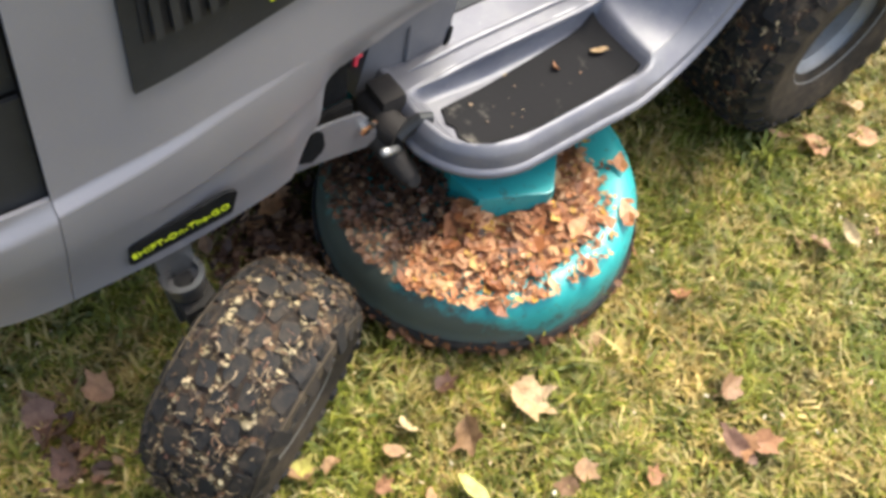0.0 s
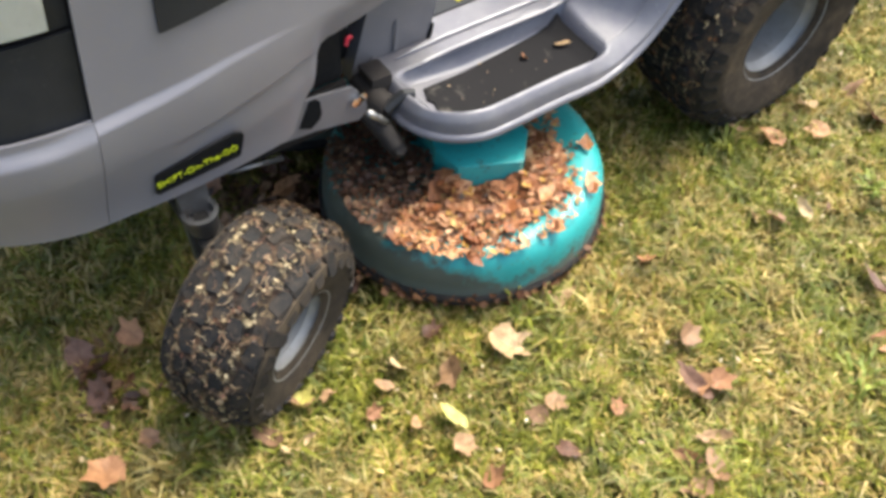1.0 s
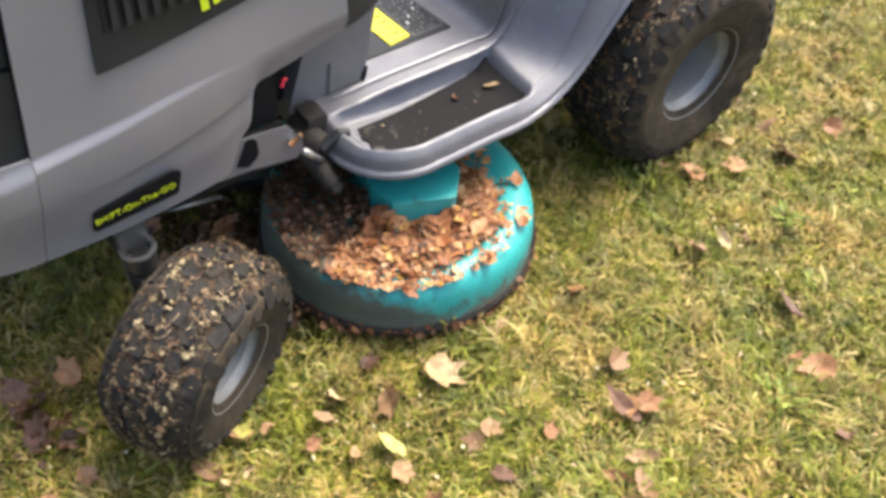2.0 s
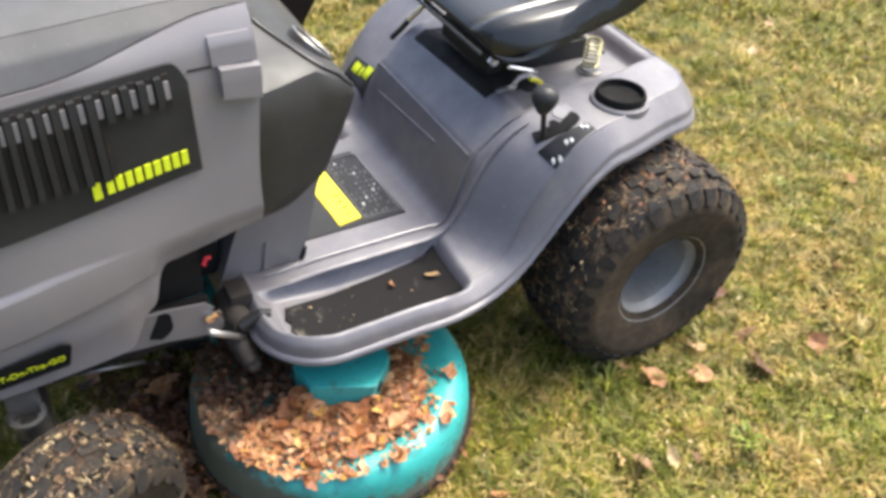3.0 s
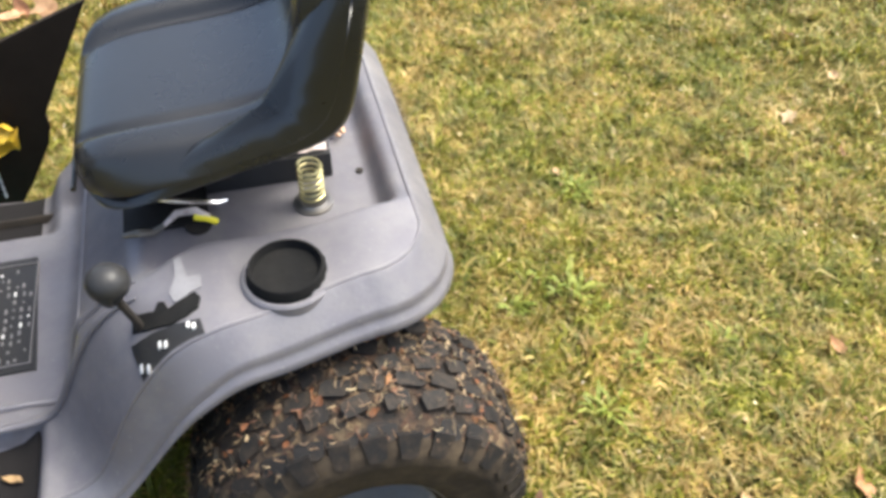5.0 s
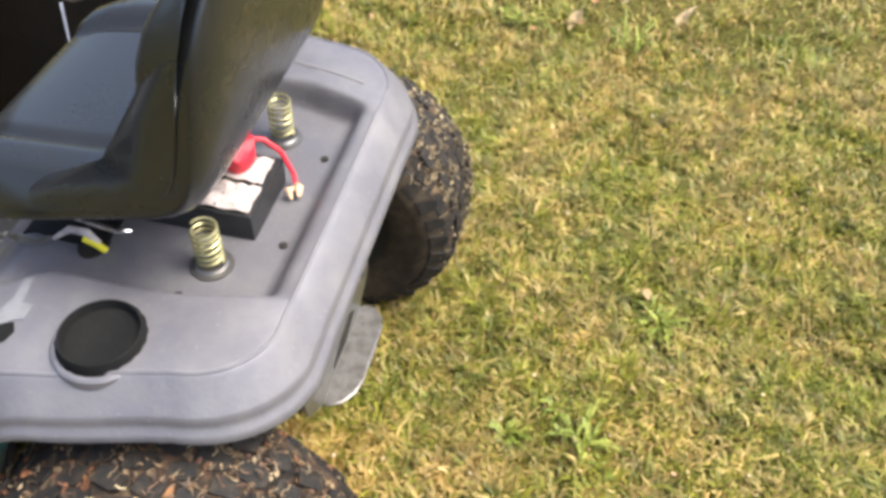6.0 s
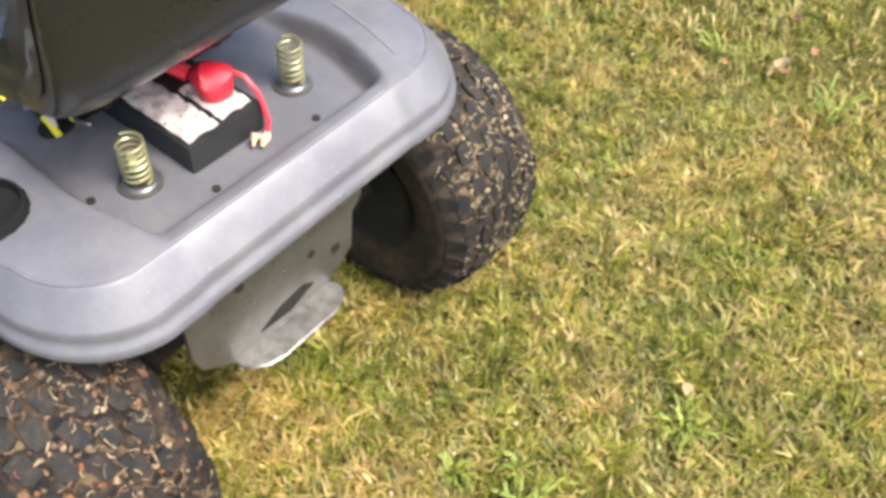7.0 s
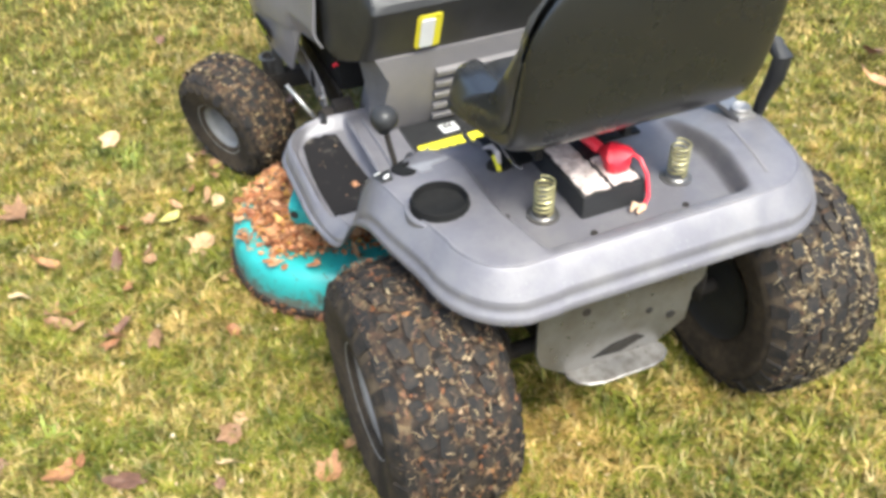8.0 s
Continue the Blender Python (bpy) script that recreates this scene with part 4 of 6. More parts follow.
for side in (-1, 1):
    hood_sheet("hood_panel", 0.0, 0.998, 150, hood_bottom, hood_seam, 61, PAINT_HOOD, "grey moulded hood side panel", side=side, bends=True)
    hood_sheet("hood_shoulder", 0.0, 1.25, 44, lambda s: hood_seam(s) + 0.003, lambda s: 0.925, 12, HOOD_DARK, "dark grey hood shoulder", side=side)
    hood_sheet("bumper", 1.0, 2.0, 26, hood_bottom, lambda s: 0.572, 40, PAINT_HOOD, "grey wraparound bumper", side=side)
    hood_sheet("hood_liner", 0.9, 2.0, 30, lambda s: hood_bottom(s) + 0.02, lambda s: 0.90, 10, DARK, "dark inside of the hood", -0.03, side=side)
    hood_sheet("grille", 1.0, 2.0, 26, lambda s: 0.566, lambda s: 0.690, 12, BLACK, "black front grille", -0.012, side=side)
    hood_sheet("hood_boss", 0.010, 0.100, 8, lambda s: 0.838, lambda s: 0.880, 8, PAINT_HOOD, "shallow pad at the hood's rear edge", 0.004, side=side, thick=0.010)
    hood_sheet("hood_catch", 0.001, 0.088, 8, lambda s: 0.784 + 0.10 * s, lambda s: 0.834 + 0.04 * s, 8, PAINT_HOOD, "proud catch below the pad", 0.017, side=side, thick=0.020)
    hood_sheet("hood_joint", 0.090, 0.160, 10, lambda s: 0.8340 + 0.02 * s, lambda s: 0.8375 + 0.02 * s, 3, DARK, "dark joint line", 0.0012, side=side, thick=0.003)
    hood_sheet("headlight", 1.04, 1.6, 14, lambda s: 0.705, lambda s: 0.895, 8, LENS, "clear headlight lens", -0.004, side=side)
    hood_sheet("lamp_surround", 1.0, 2.0, 26, lambda s: 0.693, lambda s: 0.925, 10, BLACK, "black headlight surround", -0.02, side=side)

bm = bmesh.new()
grid(bm, lambda s, v: (hood_at(s, 0.925)[0], v * hood_at(s, 0.925)[1], 0.926 + 0.045 * (1 - v * v) * (1 - step(1.0, 2.0, s) * 0.7)), span(0, 1.9, 40), span(-1, 1, 25))
part("hood_top", bm, HOOD_DARK, mower, "dark grey hood top", sharp=60)
for k in range(7):
    for v in (-0.62, 0.62):
        x = -0.93 - 0.035 * k
        bm = bmesh.new()
        slab(bm, rounded(0.014, 0.10, 0.006), 0.004, pose(x, v * 0.24, 0.950, 12 if v < 0 else -12, 0, 0))
        part("vent_slot", bm, DARK, mower)


# vent panel on the hood side: a black field, slots and slats, and a plain lime mark for the maker's name
def vent_panel(side):
    def low(s):
        return 0.655 + 0.035 * (1 - s)

    field = hood_sheet("vent_panel", 0.165, 0.80, 40, low, lambda s: 0.852 + 0.008 * (1 - s) - 0.030 * max(0.0, (0.205 - s) / 0.04) ** 2, 16, BLACK, "black louvred vent panel", 0.006, mower, side, 0.012)
    for k in range(13):
        s = 0.215 + 0.044 * k
        dark = 0.80 if k < 4 else 0.715
        hood_sheet("slot", s, s + 0.017, 3, lambda q: dark, lambda q: 0.848, 8, DARK, "", 0.0085, field, side, 0.004)
        hood_sheet("slot_back", s + 0.002, s + 0.016, 3, lambda q: max(dark + 0.004, 0.812), lambda q: 0.838, 4, PAINT_HOOD, "pale back of the slot", 0.0112, field, side, 0.003)
        if k < 12:
            hood_sheet("slat", s + 0.020, s + 0.040, 4, lambda q: dark + 0.004, lambda q: 0.846, 8, BLACK, "", 0.0155, field, side, 0.010)
    n = 9
    for k in range(n):
        s = 0.20 + 0.0262 * k
        hood_sheet("maker_mark", s, s + 0.019, 3, lambda q: low(q) + 0.020, lambda q: low(q) + 0.042, 3, LIME, "", 0.009, field, side, 0.003)
    hood_sheet("maker_mark", 0.444, 0.466, 3, lambda q: low(q) + 0.018, lambda q: low(q) + 0.044, 3, LIME, "", 0.009, field, side, 0.003)


vent_panel(-1)
vent_panel(1)

# the readable sign low on the hood
for side in (-1, 1):
    along = Vector((-side * 0.996, 0, -side * 0.087))
    up = Vector((side * 0.087, side * 0.15, 0.98))
    m_shift = axes(hood_at(0.753, 0.438, 0.0035, side), along, up)
    bm = bmesh.new()
    slab(bm, [(-0.070, -0.0267), (0.058, -0.0295), (0.0625, -0.026), (0.0747, 0.013), (0.073, 0.0185), (0.0625, 0.0257), (0.056, 0.0255), (-0.060, 0.0165), (-0.066, 0.013), (-0.0745, -0.021)], 0.004, m_shift)
    shift_sign = part("shift_sign", bm, SOOT, mower, "black sign lettered SHIFT-On-The-GO in lime")
    cu = bpy.data.curves.new("lettering", "FONT")
    cu.body, cu.size, cu.align_x, cu.align_y, cu.extrude = "SHIFT-On-The-GO", 0.0170, "CENTER", "CENTER", 0.0006
    tmp = new("lettering", cu)
    bpy.context.view_layer.update()
    me = bpy.data.meshes.new_from_object(tmp.evaluated_get(bpy.context.evaluated_depsgraph_get()))
    bpy.data.objects.remove(tmp)
    wide = max(v.co.x for v in me.vertices) - min(v.co.x for v in me.vertices)
    me.transform(m_shift @ Matrix.Translation((-0.004, -0.005, 0.0052)) @ Matrix.Diagonal((0.128 / wide, 1.0, 1, 1)))
    link_mesh("lettering", me, LIME, shift_sign, "lime lettering", False)

# ---- dash ----
def dash():
    # height, rear edge and how far the sides stand in from the console's width
    levels = [(0.535, -0.730, 0.004), (0.543, -0.712, 0.0), (0.565, -0.655, 0.0), (0.640, -0.615, 0.0), (0.700, -0.592, 0.0), (0.716, -0.597, 0.002), (0.742, -0.622, 0.006), (0.762, -0.652, 0.014), (0.770, -0.664, 0.026), (0.783, -0.690, 0.085), (0.797, -0.716, 0.145), (0.803, -0.722, 0.158), (0.850, -0.760, 0.165), (0.900, -0.800, 0.175)]

    def half(x):
        return 0.298 - 0.055 * smooth((x + 0.815) / 0.22)

    bm = bmesh.new()
    rings = []
    for z, xr, tuck in levels:
        h, r = half(xr) - tuck, 0.016
        left = [(x, -(half(x) - tuck)) for x in span(-0.815, xr - r, 7)]
        left += [(xr - r + r * math.sin(radians(q)), -(h - r + r * math.cos(radians(q)))) for q in (22, 45, 68, 90)]
        rear = [(xr, (h - r) * v) for v in span(-0.85, 0.85, 11)]
        rings.append([bm.verts.new((x, y, z)) for x, y in left + rear + [(x, -y) for x, y in reversed(left)]])
    for lo, up in zip(rings, rings[1:]):
        for k in range(len(lo)):
            j = (k + 1) % len(lo)
            bm.faces.new((lo[k], lo[j], up[j], up[k]))
    bm.faces.new(list(reversed(rings[0])))
    bm.faces.new(rings[-1])
    ob = part("dash", bm, DASH, mower, "black plastic dash console behind the hood", sharp=26)
    # rolled edges where the top falls to the rear
    for e in (-1, 1):
        bm = bmesh.new()
        tube(bm, [(xr - 0.004, e * (half(xr) - tuck - 0.006), z + 0.001) for z, xr, tuck in levels[5:12]], 0.0042, 8)
        part("edge_roll", bm, DASH, ob)
    # gauge on the rear slope
    bm = bmesh.new()
    m = axes((-0.634, -0.135, 0.752), (0, 1, 0), (-0.72, 0, 0.69))
    lathe(bm, [(0.042, -0.02), (0.044, 0.004), (0.040, 0.007), (0.036, 0.004)], 32, m)
    part("gauge", bm, PLATED, ob, "round gauge with a worn metal ring")
    bm = bmesh.new()
    lathe(bm, [(0.037, -0.004), (0.034, 0.002), (0.0, 0.000)], 32, m)
    part("gauge_face", bm, SOOT, ob)
    # rear sticker
    bm = bmesh.new()
    m = axes((-0.622, -0.105, 0.63), (0, 1, 0), (0.4, 0, 1))
    slab(bm, rounded(0.06, 0.10, 0.008), 0.004, m)
    part("sticker", bm, YELLOW, ob, "yellow sticker")
    bm = bmesh.new()
    slab(bm, [(x - 0.004, y - 0.004) for x, y in rounded(0.032, 0.085, 0.006)], 0.007, m)
    part("sticker", bm, WHITE, ob, "pale sticker")


dash()
bm = bmesh.new()
side_out = [(-0.874, 0.315), (-0.712, 0.325), (-0.702, 0.345), (-0.655, 0.500), (-0.648, 0.565), (-0.78, 0.60), (-0.818, 0.45)]


def pedestal_half(z):
    return curve(z, [(0.315, 0.214), (0.345, 0.213), (0.50, 0.194), (0.60, 0.240)])


grid(bm, lambda k, v: (side_out[k][0], v * pedestal_half(side_out[k][1]), side_out[k][1]), range(7), span(-1, 1, 9), closed_u=True)
for e in (-1, 1):
    ring = [v for v in bm.verts if abs(v.co.y - e * pedestal_half(v.co.z)) < 1e-5]
    ring.sort(key=lambda v: math.atan2(v.co.z - 0.45, v.co.x + 0.76))
    bm.faces.new(ring)
pedestal = part("dash_pedestal", bm, PANEL_GREY, mower, "dull grey panel below the dash", sharp=25)
for e in (-1, 1):
    bm = bmesh.new()
    tube(bm, [(-0.778, e * (pedestal_half(0.345) + 0.0005), 0.345), (-0.752, e * (pedestal_half(0.50) + 0.0005), 0.50), (-0.747, e * (pedestal_half(0.53) + 0.0005), 0.53)], 0.0042, 8)
    part("ridge", bm, PANEL_GREY, pedestal)
    bm = bmesh.new()
    tube(bm, [(-0.706, e * 0.213, 0.338), (-0.699, e * 0.2115, 0.352), (-0.692, e * 0.210, 0.370)], [0.0035, 0.0055, 0.003], 8)
    part("edge_slot", bm, SOOT, pedestal, "dark slot at the panel's edge")
for k in range(5):
    bm = bmesh.new()
    z = 0.365 + 0.035 * k
    box(bm, -0.012, 0.012, -0.13, 0.13, -0.008, 0.008, 0.003, pose(-0.700 + 0.30 * (z - 0.345), 0.05, z, 0, 16, 0))
    part("rib", bm, PANEL_GREY, pedestal)

# ---- frame, engine, axle ----
bm = bmesh.new()
box(bm, -1.30, -0.90, -0.25, 0.25, 0.36, 0.76, 0.02)
box(bm, -0.91, -0.85, -0.18, 0.18, 0.34, 0.74, 0.01)
part("engine", bm, ENGINE, mower, "dark engine block under the hood")
bm = bmesh.new()
tube(bm, [(-0.90, -0.262, 0.44), (-0.893, -0.256, 0.45), (-0.885, -0.254, 0.447)], 0.0038, 8)
part("red_fitting", bm, RED, mower, "small red engine fitting")
for s in (-1, 1):
    bm = bmesh.new()
    slab(bm, [(-1.34, 0.335), (-1.10, 0.330), (-0.99, 0.322), (-0.905, 0.306), (-0.885, 0.318), (-0.890, 0.350), (-0.913, 0.384), (-0.975, 0.393), (-1.10, 0.40), (-1.34, 0.40)], 0.006, Matrix(((1, 0, 0, 0), (0, 0, s, s * 0.293), (0, 1, 0, 0), (0, 0, 0, 1))))
    part("frame_rail", bm, PANEL_GREY, mower, "grey pressed steel frame rail")
    bm = bmesh.new()
    slab(bm, [(-1.018, 0.344), (-0.998, 0.334), (-0.981, 0.346), (-0.975, 0.358), (-0.976, 0.384), (-0.983, 0.392), (-0.995, 0.392)], 0.009, Matrix(((1, 0, 0, 0), (0, 0, s, s * 0.293), (0, 1, 0, 0), (0, 0, 0, 1))))
    part("rail_hole", bm, SOOT, mower)
    bm = bmesh.new()
    slab(bm, [(-0.86, 0.25), (0.04, 0.25), (0.04, 0.33), (-0.86, 0.32)], 0.006, Matrix(((1, 0, 0, 0), (0, 0, s, s * 0.215), (0, 1, 0, 0), (0, 0, 0, 1))))
    part("frame_rail", bm, DARK, mower, "dark rear frame rail")
for x, z in ((-0.899, 0.360), (-0.911, 0.354)):
    bm = bmesh.new()
    lathe(bm, [(0.010, 0.0), (0.010, 0.008), (0.0, 0.009)], 6, axes((x, -0.299, z), (1, 0, 0), (0, 0, 1)))
    part("bolt", bm, CHROME, mower)
# pedal pivot, black arm and its pale tip; the hook at the foot well's front
bm = bmesh.new()
tube(bm, [(-0.865, -0.235, 0.325), (-0.862, -0.30, 0.322), (-0.855, -0.315, 0.32)], 0.026, 14)
tube(bm, [(-0.875, -0.285, 0.305), (-0.868, -0.32, 0.28), (-0.860, -0.352, 0.258)], [0.024, 0.021, 0.018], 14)
box(bm, -0.868, -0.826, -0.288, -0.236, 0.298, 0.368, 0.008)
pedal = part("brake_arm", bm, PEDAL, mower, "dusty dark pedal arm beside the foot well")
bm = bmesh.new()
lathe(bm, [(0.0, 0.01), (0.011, 0.008), (0.015, 0.0), (0.015, -0.012)], 16, axes((-0.858, -0.355, 0.255), (1, 0, 0), (0.1, 0.6, 0.7)))
part("tip", bm, PEDAL, pedal, "worn grey tip")
bm = bmesh.new()
tube(bm, [(-0.862, -0.318, 0.322), (-0.842, -0.318, 0.332), (-0.824, -0.322, 0.344), (-0.808, -0.327, 0.341)], [0.013, 0.012, 0.010, 0.009], 10)
part("hook", bm, BLACK, mower, "short black hook")
bm = bmesh.new()
tube(bm, [(-0.930, -0.384, 0.400), (-0.863, -0.320, 0.296)], 0.0062, 10)
part("brake_rod", bm, STEEL, mower, "pale thin steel brake rod")
bm = bmesh.new()
tube(bm, [(-1.14, -0.245, 0.258), (-1.03, -0.225, 0.215)], 0.0045, 8)
part("tie_rod", bm, STEEL, mower, "thin steel rod")
bm = bmesh.new()
box(bm, -1.25, -1.20, -0.40, 0.40, 0.235, 0.285, 0.008)
part("front_axle", bm, DARK, mower, "dark front axle beam")
for s in (-1, 1):
    bm = bmesh.new()
    box(bm, -1.30, -0.90, s * 0.25 - 0.006, s * 0.25 + 0.006, 0.265, 0.36, 0.004)
    part("side_plate", bm, DARK, mower, "muddy dark side plate above the axle")
for s in (-1, 1):
    bm = bmesh.new()
    lathe(bm, [(0.018, -0.03), (0.024, -0.02), (0.026, 0.012), (0.030, 0.014), (0.030, 0.02), (0.022, 0.02), (0.020, 0.004), (0.0, 0.002)], 24, pose(-1.231, s * 0.368, 0.315))
    box(bm, -1.256, -1.206, s * 0.368 - 0.012 - 0.02 * s, s * 0.368 + 0.012 - 0.02 * s, 0.20, 0.40, 0.004)
    spindle = part("spindle", bm, PLATED, mower, "pale steel steering spindle")
    bm = bmesh.new()
    tube(bm, [(-1.231, s * 0.368, 0.322), (-1.231, s * 0.368, 0.19), (-1.222, s * 0.45, 0.19)], 0.013, 10)
    part("king_pin", bm, DARK, spindle)
bm = bmesh.new()
box(bm, -0.14, 0.06, -0.12, 0.12, 0.19, 0.33, 0.03)
tube(bm, [(0.0, -0.345, 0.245), (0.0, 0.345, 0.245)], 0.016, 14)
part("transaxle", bm, DARK, mower, "dark transaxle between the rear wheels")

# hitch plate at the rear
bm = bmesh.new()
m_h = Matrix(((0, 0, 1, 0.13), (1, 0, 0, -0.038), (0, 1, 0, 0), (0, 0, 0, 1)))
slab(bm, [(-0.175, 0.38), (-0.165, 0.345), (-0.11, 0.30), (0.075, 0.30), (0.135, 0.345), (0.14, 0.42), (0.16, 0.44), (0.16, 0.56), (-0.175, 0.56)], 0.006, m_h)
hitch = part("hitch_plate", bm, PLATED, mower, "pale steel rear hitch plate")
bm = bmesh.new()
slab(bm, [(-0.11, 0.0), (0.078, 0.0), (0.088, 0.014), (0.086, 0.030), (0.072, 0.043), (0.048, 0.050), (-0.056, 0.050), (-0.082, 0.044), (-0.100, 0.032), (-0.110, 0.014)], 0.007, Matrix(((0, 1, 0, 0.13), (1, 0, 0, -0.038), (0, 0, 1, 0.297), (0, 0, 0, 1))))
tongue = part("tongue", bm, RUSTED, hitch, "rust-spotted steel hitch tongue")
bm = bmesh.new()
tube(bm, [(0.132, -0.148, 0.300), (0.146, -0.148, 0.300), (0.162, -0.138, 0.300), (0.174, -0.120, 0.300), (0.180, -0.094, 0.300), (0.180, 0.010, 0.300), (0.173, 0.034, 0.300), (0.160, 0.048, 0.300), (0.144, 0.050, 0.300), (0.132, 0.040, 0.300)], 0.0030, 8)
part("rolled_edge", bm, RUSTED, tongue)
for y, z, r in ((-0.082, 0.448, 0.008), (0.05, 0.40, 0.007), (0.10, 0.37, 0.009), (0.07, 0.475, 0.008)):
    bm = bmesh.new()
    lathe(bm, [(0.0, 0.0075), (r, 0.0075), (r, 0.0)], 14, m_h @ Matrix.Translation((y, z, 0)))
    part("plate_hole", bm, DARK, hitch)
bm = bmesh.new()
slab(bm, [(-0.06, 0.322), (0.0, 0.315), (0.05, 0.335), (0.03, 0.348), (-0.02, 0.342)], 0.0075, m_h)
part("plate_hole", bm, DARK, hitch)

# ---- cutting deck ----
DX, DY, DR = -0.700, -0.338, 0.285
FX, FY = -0.800, 0.200        # the far blade sits further forward


def deck_side(s):
    bm = bmesh.new()
    prof = [(DR + 0.003, 0.045), (DR + 0.006, 0.050), (DR, 0.057), (DR - 0.002, 0.088), (DR - 0.006, 0.118), (DR - 0.016, 0.14), (DR - 0.032, 0.152), (DR - 0.055, 0.155), (DR - 0.075, 0.150), (0.12, 0.152), (0.0, 0.152)]
    lathe(bm, prof, 72, Matrix.Translation((DX, DY, 0) if s < 0 else (FX, FY, 0)))
    return part("deck_shell", bm, TEAL, deck, "teal pressed steel deck shell", sharp=70)


deck = empty("cutting_deck", (0, 0, 0), "", "", parent=mower)
tagged(deck, "teal steel cutting deck")
for s in (-1, 1):
    deck_side(s)
bm = bmesh.new()
box(bm, -0.74, -0.50, -0.20, 0.20, 0.06, 0.146, 0.02)
part("deck_bridge", bm, TEAL, deck)
for s in (-1, 1):
    cx, y = (DX, DY) if s < 0 else (FX, FY)
    bm = bmesh.new()
    outline = [(-0.085, -0.02), (-0.075, -0.074), (0.030, -0.117), (0.038, -0.116), (0.092, -0.066), (0.092, 0.02), (0.07, 0.07), (-0.06, 0.07)]
    slab(bm, [(a, b * 1.16 if s < 0 else -b) for a, b in (outline if s < 0 else reversed(outline))], 0.070, Matrix.Translation((cx, y, 0.150)), 0.004)
    hanger = part("hanger_box", bm, TEAL, deck, "teal folded bracket on the deck", sharp=10)
    bm = bmesh.new()
    lathe(bm, [(0.0, 0.0015), (0.011, 0.0015), (0.011, -0.003)], 14, axes((cx + 0.047, y + s * (0.108 if s > 0 else 0.1265), 0.203), (-0.733, 0.679, 0) if s > 0 else (0.682, 0.731, 0), (0, 0, 1)))
    part("bracket_hole", bm, DARK, hanger)
    bm = bmesh.new()
    lathe(bm, [(DR + 0.0075, 0.040), (DR + 0.0085, 0.044), (DR + 0.0085, 0.055), (DR + 0.004, 0.061), (DR + 0.0015, 0.061)], 72, Matrix.Translation((cx, y, 0)))
    part("deck_lip", bm, RUBBER, deck, "muddy lower lip of the deck")

